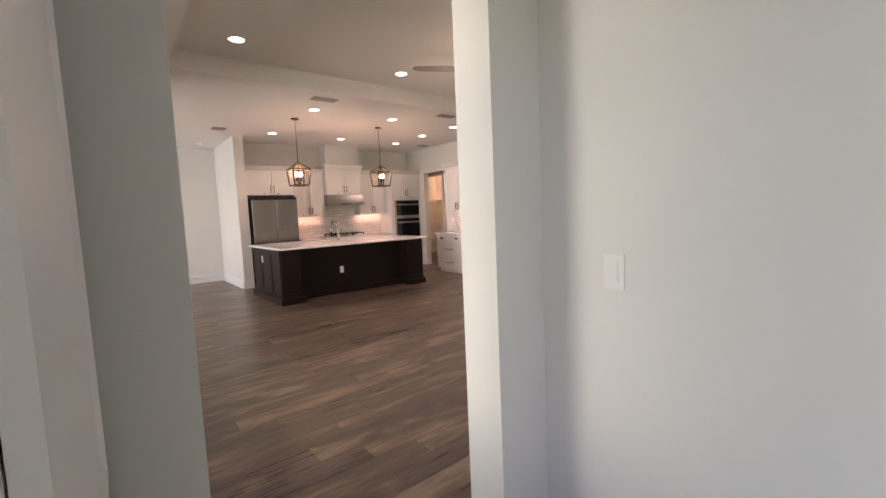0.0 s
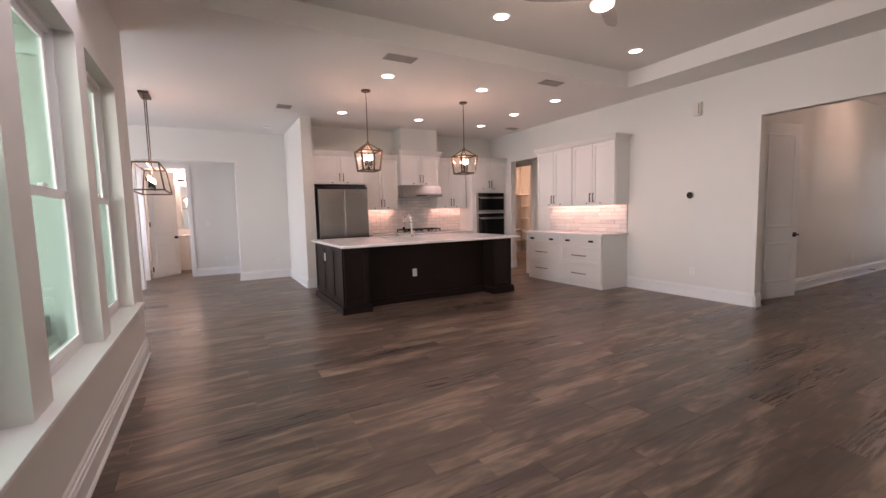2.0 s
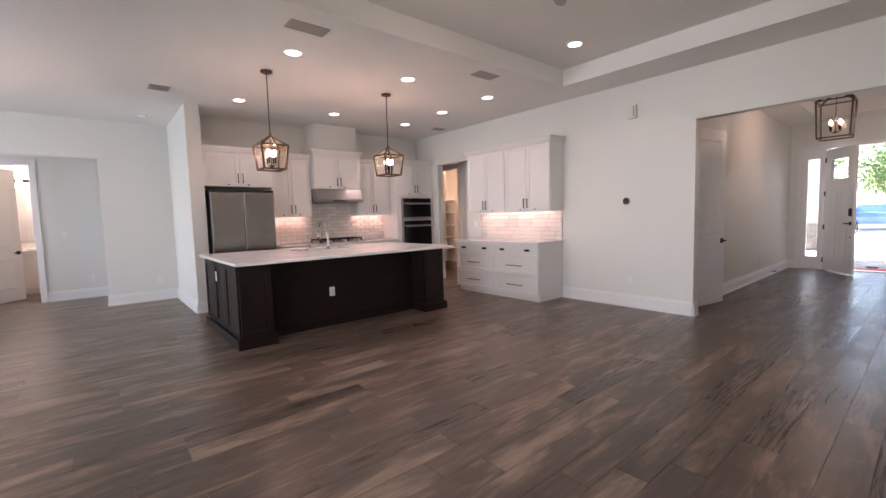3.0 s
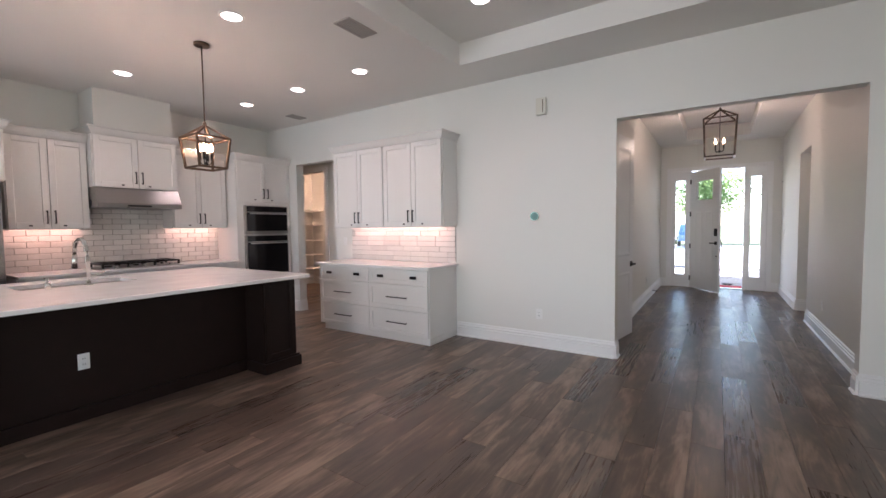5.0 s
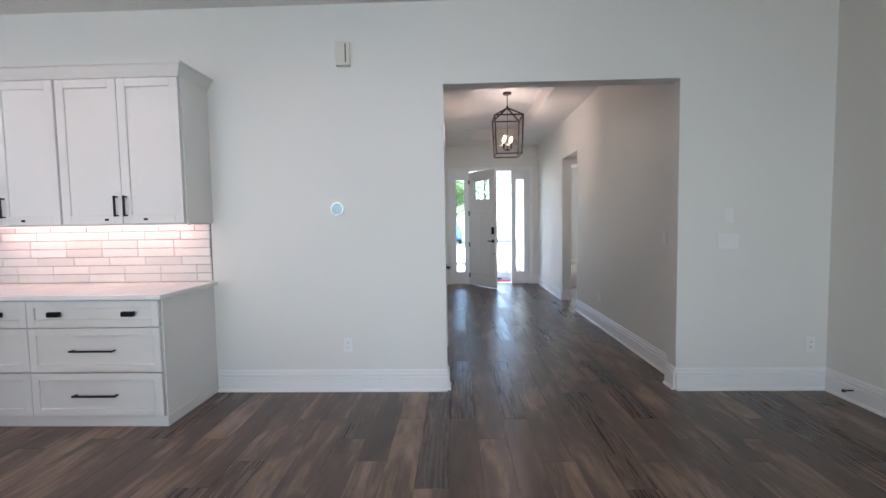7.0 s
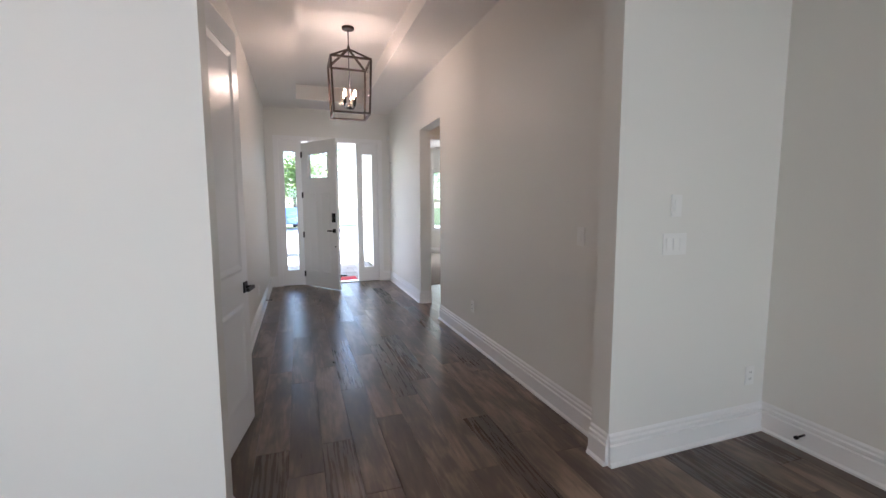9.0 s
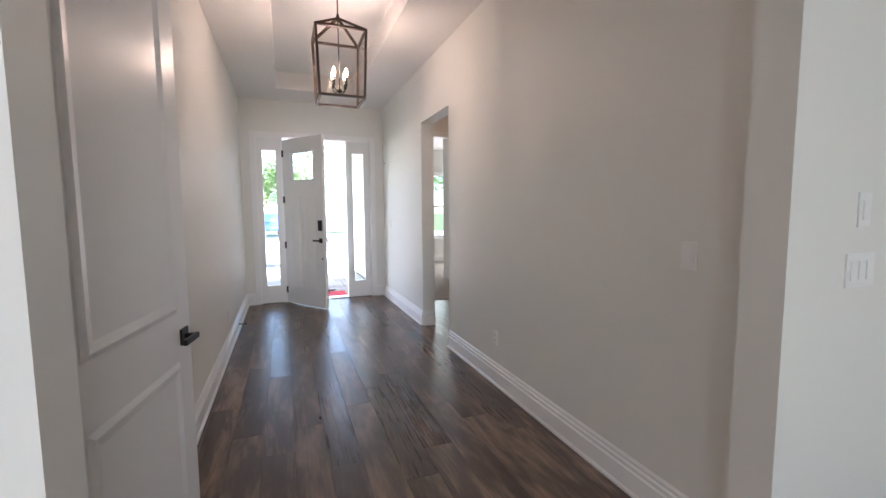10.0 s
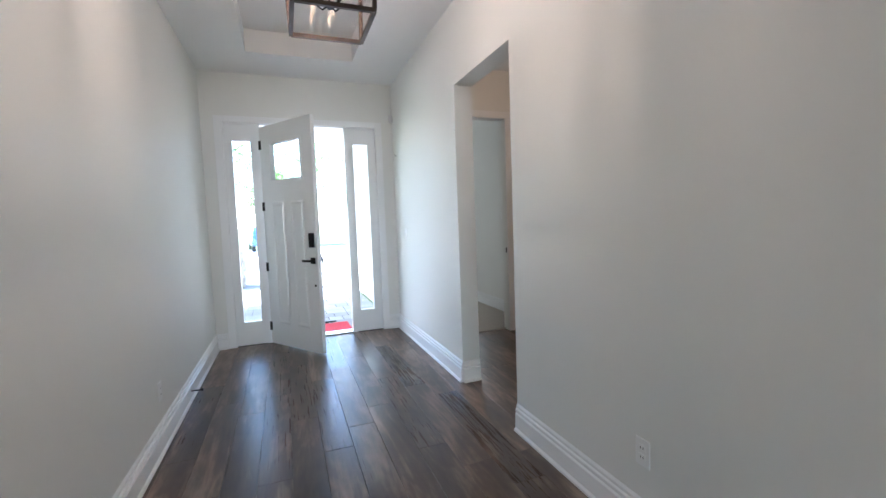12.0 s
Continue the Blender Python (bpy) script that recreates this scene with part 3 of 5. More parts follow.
def crown(parent, axis, front, back, a0, a1, z, h=0.075, out=0.055, left=True, right=True):
    """Crown moulding: a flaring profile round the front and ends of a cabinet top."""
    bm = bmesh.new()
    prof = ((0.0, 0.0), (0.008, 0.012), (0.02, 0.03), (out * 0.75, h * 0.8), (out, h * 0.86), (out, h))
    rings = []
    for d, dz in prof:
        l, r = (a0 - d if left else a0), (a1 + d if right else a1)
        pts = [(l, back), (l, front - d), (r, front - d), (r, back)]
        rings.append([bm.verts.new((p, q, z + dz) if axis == "x" else (q, p, z + dz)) for p, q in pts])
    for r0, r1 in zip(rings, rings[1:]):
        for k in range(3):
            bm.faces.new((r0[k], r0[k + 1], r1[k + 1], r1[k]))
        bm.faces.new((r0[3], r0[0], r1[0], r1[3]))
    bm.faces.new(rings[-1])
    bm.faces.new(rings[0][::-1])
    return part("crown_moulding", bm, CABINET, parent)


def cabinet(name, axis, a0, a1, front, back, z0, z1, label, doors=0, drawers=(), pulls="low", group="white kitchen cabinets", crown_h=0, crown_ends=(True, True), mat=None):
    """A cabinet box with overlay fronts. doors: how many leaves; drawers: rows of (z0, z1, columns, handle)."""
    mat = mat or CABINET
    at = ((a0 + a1) / 2, (front + back) / 2, z0) if axis == "x" else ((front + back) / 2, (a0 + a1) / 2, z0)
    c = thing(name, at, label, "cabinet", group)
    inv = Matrix.Translation(at).inverted()
    made = []
    bm = boxes((a0, a1, front + 0.030, back, z0, z1) if axis == "x" else (front + 0.030, back, a0, a1, z0, z1))
    made.append(part("body", bm, mat, c))
    if doors:
        w = (a1 - a0 - 0.012) / doors
        for i in range(doors):
            p, q = a0 + 0.006 + i * w + 0.003, a0 + 0.006 + (i + 1) * w - 0.003
            d = shaker(c, "door", axis, front, p, q, z0 + 0.004, z1 - 0.004, mat)
            made.append(d)
            edge = (q - 0.032) if i % 2 == 0 else (p + 0.032)
            hz = z0 + 0.13 if pulls == "low" else z1 - 0.13
            pull(d, axis, front, edge, hz, 0.15)
            if pulls == "low":
                k = edge + (-0.15 if i % 2 == 0 else 0.07)
                part("sticker", boxes((k, k + 0.03, front - 0.0016, front - 0.0002, z0 + 0.026, z0 + 0.042) if axis == "x" else (front - 0.0016, front - 0.0002, k, k + 0.03, z0 + 0.026, z0 + 0.042)), BLACK, d, "small dark sticker")
    for za, zb, cols, kind in drawers:
        w = (a1 - a0 - 0.012) / cols
        for i in range(cols):
            p, q = a0 + 0.006 + i * w + 0.003, a0 + 0.006 + (i + 1) * w - 0.003
            d = shaker(c, "drawer", axis, front, p, q, za, zb, mat, rail=0.05)
            made.append(d)
            if kind == "cups":
                cup(d, axis, front, p + (q - p) * 0.22, (za + zb) / 2)
                cup(d, axis, front, p + (q - p) * 0.78, (za + zb) / 2)
            elif kind == "cup":
                cup(d, axis, front, (p + q) / 2, (za + zb) / 2)
            elif kind == "bar":
                pull(d, axis, front, (p + q) / 2, (za + zb) / 2, 0.30, upright=False)
    if crown_h:
        made.append(crown(c, axis, front, back, a0, a1, z1, crown_h, left=crown_ends[0], right=crown_ends[1]))
    for o in made:
        o.matrix_parent_inverse = inv
    return c


YB = 9.848
cabinet("fridge_cabinet", "x", 2.353, 3.40, 9.30, YB, 1.90, 2.42, "white shaker cabinet above the refrigerator", doors=2, crown_h=0.098, crown_ends=(False, True))
cabinet("wall_cabinet", "x", 3.42, 4.13, 9.52, YB, 1.41, 2.42, "white shaker wall cabinet beside the range hood", doors=2, crown_h=0.098, crown_ends=(False, False))
cabinet("hood_cabinet", "x", 4.13, 5.05, 9.36, YB, 1.905, 2.52, "white shaker cabinet above the range hood", doors=2, crown_h=0.09)
cabinet("wall_cabinet", "x", 5.05, 5.80, 9.52, YB, 1.41, 2.42, "white shaker wall cabinet beside the range hood", doors=2, crown_h=0.098, crown_ends=(False, False))
tall = cabinet("oven_cabinet", "x", 5.82, 6.745, 9.26, YB, 0.10, 1.80, "white tall cabinet around the wall ovens", drawers=[(0.11, 0.345, 1, ""), (0.354, 0.60, 1, "")])
cabinet("oven_top_cabinet", "x", 5.82, 6.745, 9.26, YB, 1.803, 2.42, "white shaker cabinet above the wall ovens", doors=2, crown_h=0.098, crown_ends=(True, False))
cabinet("base_cabinet", "x", 3.42, 4.13, 9.26, YB, 0.10, 0.885, "white base cabinet below the kitchen counter", drawers=[(0.11, 0.68, 2, "bar"), (0.69, 0.87, 2, "cup")])
cabinet("base_cabinet", "x", 4.13, 5.05, 9.26, YB, 0.10, 0.885, "white base cabinet below the cooktop", drawers=[(0.11, 0.62, 1, "bar"), (0.63, 0.87, 1, "bar")])
cabinet("base_cabinet", "x", 5.05, 5.82, 9.26, YB, 0.10, 0.885, "white base cabinet below the kitchen counter", drawers=[(0.11, 0.40, 1, "bar"), (0.41, 0.68, 1, "bar"), (0.69, 0.87, 1, "cup")])
structure("trim_toekick", boxes((3.42, 6.745, 9.32, YB, 0.0, 0.10)), CABINET, "white toe kick under the kitchen cabinets")
structure("wall_hood_chase", boxes((4.17, 5.01, 9.40, YB, 2.61, CEIL)), PAINT, "off-white boxed chase above the hood cabinet")
tagged(part("kitchen_counter", boxes((3.42, 5.82, 9.225, YB, 0.885, 0.915), bevel=0.004), QUARTZ), "white quartz worktop along the kitchen wall", "counter")

# refrigerator
f = thing("refrigerator", (2.85, 9.45, 0), "stainless steel French-door refrigerator beside the wall end", "refrigerator")
part("body", boxes((-0.465, 0.465, -0.29, 0.37, 0.02, 1.80), bevel=0.006), BLACK, f, "dark refrigerator body")
for s in (-1, 1):
    part("door", boxes((*sorted((s * 0.003, s * 0.462)), -0.365, -0.295, 0.70, 1.80), bevel=0.014), DOORSTEEL, f)
part("freezer_drawer", boxes((-0.462, 0.462, -0.365, -0.295, 0.06, 0.69), bevel=0.014), DOORSTEEL, f)
part("top_trim", boxes((-0.465, 0.465, -0.34, 0.30, 1.802, 1.835), bevel=0.004), BLACK, f)

# range hood
h = thing("range_hood", (4.59, 9.5, 1.66), "stainless steel under-cabinet range hood", "range hood")
bm = bmesh.new()
prof = [(0.345, 0.0), (-0.215, 0.0), (-0.215, 0.05), (-0.125, 0.243), (0.345, 0.243)]
ends = [[bm.verts.new((x, y, z)) for y, z in prof] for x in (-0.457, 0.457)]
for i in range(5):
    bm.faces.new((ends[0][i], ends[0][(i + 1) % 5], ends[1][(i + 1) % 5], ends[1][i]))
bm.faces.new(ends[0])
bm.faces.new(ends[1])
part("shell", bm, HOODSTEEL, h)
part("control_slot", boxes((-0.16, 0.10, -0.2195, -0.216, 0.014, 0.034)), BLACK, h)

# wall ovens
for z0, z1, lab in ((1.30, 1.745, "microwave"), (0.62, 1.285, "oven")):
    o = thing("wall_" + lab, (6.30, 9.26, z0), "built-in black glass and steel %s in the tall cabinet" % ("wall oven" if lab == "oven" else "microwave oven"), "oven", "built-in ovens")
    hh = z1 - z0
    part("body", boxes((-0.375, 0.375, -0.018, 0.5, 0, hh), bevel=0.003), STEEL, o)
    part("door_glass", boxes((-0.35, 0.35, -0.034, -0.018, 0.05, hh - 0.11), bevel=0.003), BLACKGLASS, o, "black glass oven door")
    part("control_panel", boxes((-0.35, 0.35, -0.030, -0.018, hh - 0.095, hh - 0.012), bevel=0.002), BLACKGLASS, o, "black glass control strip")
    bm = bmesh.new()
    tube(bm, [(-0.33, -0.075, hh - 0.125), (0.33, -0.075, hh - 0.125)], 0.011)
    for x in (-0.30, 0.30):
        tube(bm, [(x, -0.03, hh - 0.125), (x, -0.075, hh - 0.125)], 0.008, 8)
    part("handle", bm, STEEL, o, "steel bar handle")

# gas cooktop
c = thing("gas_cooktop", (4.59, 9.52, 0.915), "steel gas cooktop with black grates on the counter", "cooktop")
part("plate", boxes((-0.45, 0.45, -0.25, 0.25, 0.0, 0.012), bevel=0.004), STEEL, c)
for k in range(3):
    x = -0.29 + 0.29 * k
    bm = bmesh.new()
    for y in (-0.16, 0.0, 0.2):
        bar(bm, (x - 0.135, y, 0.062), (x + 0.135, y, 0.062), 0.02)
    for dx in (-0.13, 0, 0.13):
        bar(bm, (x + dx, -0.17, 0.062), (x + dx, 0.21, 0.062), 0.02)
    for dx in (-0.13, 0.13):
        for y in (-0.165, 0.205):
            bar(bm, (x + dx, y, 0.012), (x + dx, y, 0.062), 0.02)
    tube(bm, [(x, 0.08, 0.012), (x, 0.08, 0.03)], 0.045, 14)
    part("grate", bm, BLACK, c)
for k in range(5):
    bm = bmesh.new()
    tube(bm, [(-0.30 + 0.15 * k, -0.215, 0.012), (-0.30 + 0.15 * k, -0.215, 0.045)], [0.025, 0.02], 12)
    part("knob", bm, STEEL, c)

# under-cabinet strips
for nm, at, l, axis in (("under_cabinet_light", (3.775, 9.74, 1.40), 0.6, "x"), ("under_cabinet_light", (5.425, 9.74, 1.40), 0.66, "x"), ("under_cabinet_light", (6.62, 6.9, 1.375), 1.6, "y")):
    s = thing(nm, at, "slim warm LED strip under the wall cabinets", "light", "under-cabinet lights")
    d = (l / 2, 0.012) if axis == "x" else (0.012, l / 2)
    part("housing", boxes((-d[0] - 0.004, d[0] + 0.004, -d[1] - 0.004, d[1] + 0.004, 0.0, 0.008)), PLASTIC, s)
    part("diffuser", boxes((-d[0], d[0], -d[1], d[1], -0.004, 0.0)), STRIP, s, "glowing warm diffuser")
    lamp = area("strip_lamp", (at[0], at[1], at[2] - 0.012), (at[0] + (0.25 if axis == "y" else 0), at[1] + (0.25 if axis == "x" else 0), at[2] - 0.6), l, 0.02, 0.25 * l, (1.0, 0.54, 0.40))
    if axis == "y":
        lamp.matrix_world = pose(at[0], at[1], at[2] - 0.012, 0, -20, 0) @ pose(0, 0, 0, 0, 0, 90)

# drawer unit with wall cabinets on the long wall
cabinet("drawer_cabinet", "y", 6.00, 7.84, 6.12, 6.748, 0.075, 0.885, "white shaker drawer cabinet under a quartz top by the long wall", drawers=[(0.695, 0.872, 2, "cups"), (0.388, 0.686, 2, "bar"), (0.082, 0.379, 2, "bar")])
tagged(part("drawer_plinth", boxes((6.142, 6.748, 5.994, 7.77, 0.0, 0.074), bevel=0.004), CABINET), "white toe kick under the drawer cabinet", "toe kick")
tagged(part("sideboard_counter", boxes((6.085, 6.748, 5.965, 7.87, 0.885, 0.915), bevel=0.004), QUARTZ), "white quartz worktop on the drawer cabinet", "counter")
for a, b in ((5.98, 6.90), (6.90, 7.82)):
    cabinet("wall_cabinet", "y", a, b, 6.40, 6.748, 1.385, 2.43, "white shaker wall cabinet on the long wall", doors=2, crown_h=0.088, crown_ends=(a < 6, a > 6))

# island
X0, X1, Y0, Y1 = 2.13, 4.93, 6.79, 8.38
isl = thing("kitchen_island", (3.53, 7.6, 0), "dark espresso kitchen island with corner posts and an overhanging top", "kitchen island")
inv = Matrix.Translation((3.53, 7.6, 0)).inverted()
made = [part("body", boxes((X0 + 0.022, X1 - 0.022, 7.09, Y1, 0.0, 0.895)), ISLAND, isl)]
for a, b in ((X0 + 0.01, X0 + 0.36), (X1 - 0.36, X1 - 0.01)):
    made.append(part("corner_post", boxes((a, b, Y0 + 0.022, 7.09, 0.0, 0.895)), ISLAND, isl))
    made.append(shaker(isl, "post_panel", "x", Y0, a + 0.012, b - 0.012, 0.12, 0.88, ISLAND, rail=0.055, t=0.022))
for x, s in ((X0, 1), (X1 - 0.022, -1)):
    n = 3
    w = (Y1 - Y0 - 0.03) / n
    for k in range(n):
        o = shaker(isl, "end_panel", "y", X0, Y0 + 0.02 + k * w, Y0 + 0.01 + (k + 1) * w, 0.12, 0.88, ISLAND, rail=0.06, t=0.022)
        if s < 0:
            o.data.transform(Matrix.Translation((X0 + X1, 0, 0)) @ Matrix.Scale(-1, 4, (1, 0, 0)))
            o.data.flip_normals()
        made.append(o)
made.append(part("base_moulding", boxes((X0 - 0.025, X0 + 0.38, Y0 - 0.025, Y0, 0, 0.10), (X1 - 0.38, X1 + 0.025, Y0 - 0.025, Y0, 0, 0.10), (X0 - 0.025, X0, Y0, Y1, 0, 0.10), (X1, X1 + 0.025, Y0, Y1, 0, 0.10), (X0 + 0.38, X1 - 0.38, 7.065, 7.09, 0, 0.10), (X0 + 0.36, X0 + 0.38, Y0, 7.065, 0, 0.10), (X1 - 0.38, X1 - 0.36, Y0, 7.065, 0, 0.10), (X0 - 0.012, X0 + 0.37, Y0 - 0.012, Y0 - 0.0005, 0.10, 0.12), (X1 - 0.37, X1 + 0.012, Y0 - 0.012, Y0 - 0.0005, 0.10, 0.12), bevel=0.003), ISLAND, isl))
for o in made:
    o.matrix_parent_inverse = inv
SINK = (3.12, 3.90, 7.68, 8.10)
bm = bmesh.new()
rings = [[bm.verts.new((x, y, z)) for x, y in pts] for pts, z in (
    (((SINK[0], SINK[2]), (SINK[1], SINK[2]), (SINK[1], SINK[3]), (SINK[0], SINK[3])), 0.895),
    (((2.089, 6.624), (4.966, 6.624), (4.966, 8.416), (2.089, 8.416)), 0.895), (((2.085, 6.62), (4.97, 6.62), (4.97, 8.42), (2.085, 8.42)), 0.899),
    (((2.085, 6.62), (4.97, 6.62), (4.97, 8.42), (2.085, 8.42)), 0.922), (((2.091, 6.626), (4.964, 6.626), (4.964, 8.414), (2.091, 8.414)), 0.928),
    (((SINK[0], SINK[2]), (SINK[1], SINK[2]), (SINK[1], SINK[3]), (SINK[0], SINK[3])), 0.928))]
for r0, r1 in zip(rings, rings[1:] + rings[:1]):
    for k in range(4):
        bm.faces.new((r0[k], r0[(k + 1) % 4], r1[(k + 1) % 4], r1[k]))
tagged(part("island_counter", bm, QUARTZ), "white quartz island worktop with rounded edge", "counter")
s = thing("kitchen_sink", (3.51, 7.89, 0.705), "white undermount sink in the island top", "sink")
part("basin", boxes((-0.40, 0.40, -0.22, 0.22, 0.0, 0.012), (-0.40, -0.388, -0.22, 0.22, 0.012, 0.19), (0.388, 0.40, -0.22, 0.22, 0.012, 0.19), (-0.388, 0.388, -0.22, -0.208, 0.012, 0.19), (-0.388, 0.388, 0.208, 0.22, 0.012, 0.19)), PLASTIC, s)
fa = thing("kitchen_faucet", (3.51, 7.58, 0.928), "brushed nickel gooseneck kitchen faucet on the island", "faucet")
bm = bmesh.new()
tube(bm, [(0, 0, 0), (0, 0, 0.012), (0, 0, 0.02)], [0.028, 0.028, 0.018], 14)
arc = [(0, 0, 0.02), (0, 0, 0.24)] + [(0, 0.15 - 0.15 * math.cos(math.pi * k / 9), 0.24 + 0.145 * math.sin(math.pi * k / 9)) for k in range(1, 10)]
tube(bm, arc, 0.015, 12)
part("neck", bm, CHROME, fa)
bm = bmesh.new()
tube(bm, [(0, 0.298, 0.245), (0, 0.32, 0.13)], [0.017, 0.024], 12)
part("spray_head", bm, CHROME, fa)
bm = bmesh.new()
tube(bm, [(0, 0, 0.08), (0.05, 0, 0.085), (0.11, 0, 0.11)], [0.010, 0.007, 0.006], 10)
part("lever", bm, CHROME, fa)
so = thing("soap_dispenser", (3.26, 7.60, 0.928), "small nickel soap dispenser on the island top", "dispenser")
bm = bmesh.new()
tube(bm, [(0, 0, 0), (0, 0, 0.05), (0, 0, 0.055), (0, 0, 0.09)], [0.02, 0.02, 0.008, 0.008], 12)
tube(bm, [(0, 0, 0.085), (0, 0.07, 0.08)], 0.006, 8)
part("pump", bm, CHROME, so)


# ---------------- wall fittings ----------------
def plate(name, at, n, label, cat, gangs=1, kind="rocker"):
    """A wall plate whose back lies at 'at'; n: 'x+', 'x-', 'y+', 'y-', the way it faces."""
    rz = {"y-": 0, "x+": 90, "y+": 180, "x-": -90}[n]
    p = thing(name, at, label, cat, "wall plates", rz)
    w = 0.035 + 0.023 * (gangs - 1)
    part("plate", boxes((-w, w, -0.006, 0, -0.058, 0.058), bevel=0.002), PLASTIC, p)
    for g in range(gangs):
        x = (g - (gangs - 1) / 2) * 0.046
        if kind == "rocker":
            bm = boxes((x - 0.016, x + 0.016, -0.010, -0.006, -0.033, 0.033), bevel=0.0015)
            part("rocker", bm, PLASTIC, p)
        else:
            for dz in (-0.02, 0.02):
                part("socket", boxes((x - 0.0165, x + 0.0165, -0.008, -0.006, dz - 0.0145, dz + 0.0145), bevel=0.001), PLASTIC, p)
                part("slots", boxes((x - 0.008, x - 0.005, -0.0085, -0.008, dz - 0.004, dz + 0.006), (x + 0.005, x + 0.008, -0.0085, -0.008, dz - 0.004, dz + 0.006)), BLACK, p)
    return p


plate("light_switch", (1.285, 0.768, 1.158), "x-", "white single light switch on the lobby wall", "switch")
plate("light_switch", (6.75, 1.90, 1.18), "x-", "white three-gang light switch on the long wall", "switch", 3)
plate("light_switch", (6.75, 1.90, 1.385), "x-", "white single switch plate above the larger one", "switch")
plate("light_switch", (7.17, 2.175, 1.20), "y+", "white single light switch on the hall wall", "switch")
plate("light_switch", (12.35, 2.175, 1.22), "y+", "white light switch near the front door", "switch")
plate("wall_outlet", (8.85, 2.175, 0.38), "y+", "white wall outlet low on the hall wall", "outlet", kind="outlet")
plate("wall_outlet", (10.6, 4.30, 0.36), "y-", "white wall outlet low on the hall wall", "outlet", kind="outlet")
plate("wall_outlet", (6.75, 4.91, 0.38), "x-", "white wall outlet low on the long wall", "outlet", kind="outlet")
plate("light_switch", (6.75, 7.97, 1.18), "x-", "white light switch beside the tiled backsplash", "switch")
plate("wall_outlet", (6.75, 1.25, 0.36), "x-", "white wall outlet low on the long wall", "outlet", kind="outlet")
plate("wall_outlet", (3.31, 7.09, 0.43), "y-", "white outlet on the dark island panel", "outlet", kind="outlet")
plate("wall_outlet", (2.13, 7.72, 0.70), "x-", "white outlet on the island end panel", "outlet", kind="outlet")
plate("wall_outlet", (1.9, 11.05, 0.36), "y-", "white wall outlet low on the nook wall", "outlet", kind="outlet")
plate("wall_outlet", (0.95, 12.45, 0.36), "y-", "white wall outlet low on the passage wall", "outlet", kind="outlet")
plate("light_switch", (0.62, 12.45, 1.2), "y-", "white light switch beside the bathroom door", "switch")

a = thing("door_chime", (6.75, 4.88, 2.68), "small beige chime box high on the long wall", "chime", "", -90)
part("box", boxes((-0.055, 0.055, -0.045, 0, -0.09, 0.09), bevel=0.006), material("aged_plastic", (0.68, 0.66, 0.58), 0.45, vary=0.03), a)
part("cover_slot", boxes((0.022, 0.030, -0.048, -0.045, -0.07, 0.07)), BRONZE, a)
t = thing("thermostat", (6.75, 4.96, 1.484), "round thermostat with a glossy dark face", "thermostat", "", -90)
bm = bmesh.new()
tube(bm, [(0, 0, 0), (0, -0.02, 0), (0, -0.024, 0)], [0.052, 0.052, 0.049], 28)
part("ring", bm, CHROME, t)
bm = bmesh.new()
tube(bm, [(0, -0.024, 0), (0, -0.027, 0)], [0.046, 0.044], 28)
part("face", bm, BLACKGLASS, t, "glossy black glass face")


# ---------------- ceiling fittings ----------------
def can_light(x, y, z, power):
    c = thing("recessed_light", (x, y, z), "round white recessed ceiling light, switched on", "light", "recessed ceiling lights")
    bm = bmesh.new()
    n = 28
    rings = [[bm.verts.new((r * math.cos(k * 2 * math.pi / n), r * math.sin(k * 2 * math.pi / n), dz)) for k in range(n)] for r, dz in ((0.095, 0.0), (0.093, -0.006), (0.078, -0.008), (0.072, -0.002))]
    for r0, r1 in zip(rings, rings[1:]):
        for k in range(n):
            bm.faces.new((r0[k], r0[(k + 1) % n], r1[(k + 1) % n], r1[k]))
    part("trim_ring", bm, PLASTIC, c)
    bm = bmesh.new()
    tube(bm, [(0, 0, -0.0015), (0, 0, -0.004)], 0.073, 24)
    part("lens", bm, GLOW, c, "glowing lens")
    l = new("can_lamp", bpy.data.lights.new("can_lamp", "SPOT"))
    l.data.energy, l.data.color, l.data.spot_size, l.data.spot_blend, l.data.shadow_soft_size = power, (1.0, 0.79, 0.71), radians(145), 0.8, 0.07
    l.location = (x, y, z - 0.02)


CAN = 4.2
for x in (1.28, 3.36, 5.46):
    can_light(x, 4.95, TRAY, CAN * 0.72)
for x, y in ((2.745, 6.51), (4.19, 6.51), (5.62, 6.51), (5.62, 7.55), (2.75, 8.62), (4.205, 8.62), (5.62, 8.62)):
    can_light(x, y, CEIL, CAN * 0.52)


def vent(x, y, w, d):
    v = thing("ceiling_vent", (x, y, CEIL), "grey slatted air vent in the ceiling", "vent", "ceiling vents")
    part("frame", boxes((-w / 2, w / 2, -d / 2, -d / 2 + 0.02, -0.008, 0), (-w / 2, w / 2, d / 2 - 0.02, d / 2, -0.008, 0), (-w / 2, -w / 2 + 0.02, -d / 2 + 0.02, d / 2 - 0.02, -0.008, 0), (w / 2 - 0.02, w / 2, -d / 2 + 0.02, d / 2 - 0.02, -0.008, 0)), VENT, v)
    part("backing", boxes((-w / 2 + 0.02, w / 2 - 0.02, -d / 2 + 0.02, d / 2 - 0.02, -0.002, 0)), BLACK, v)
    k = 7
    for i in range(k):
        y0 = -d / 2 + 0.025 + i * (d - 0.05) / k
        bm = bmesh.new()
        bar(bm, (-w / 2 + 0.02, y0 + 0.008, -0.006), (w / 2 - 0.02, y0 + 0.008, -0.006), 0.014, 0.003)
        part("slat", bm, VENT, v)


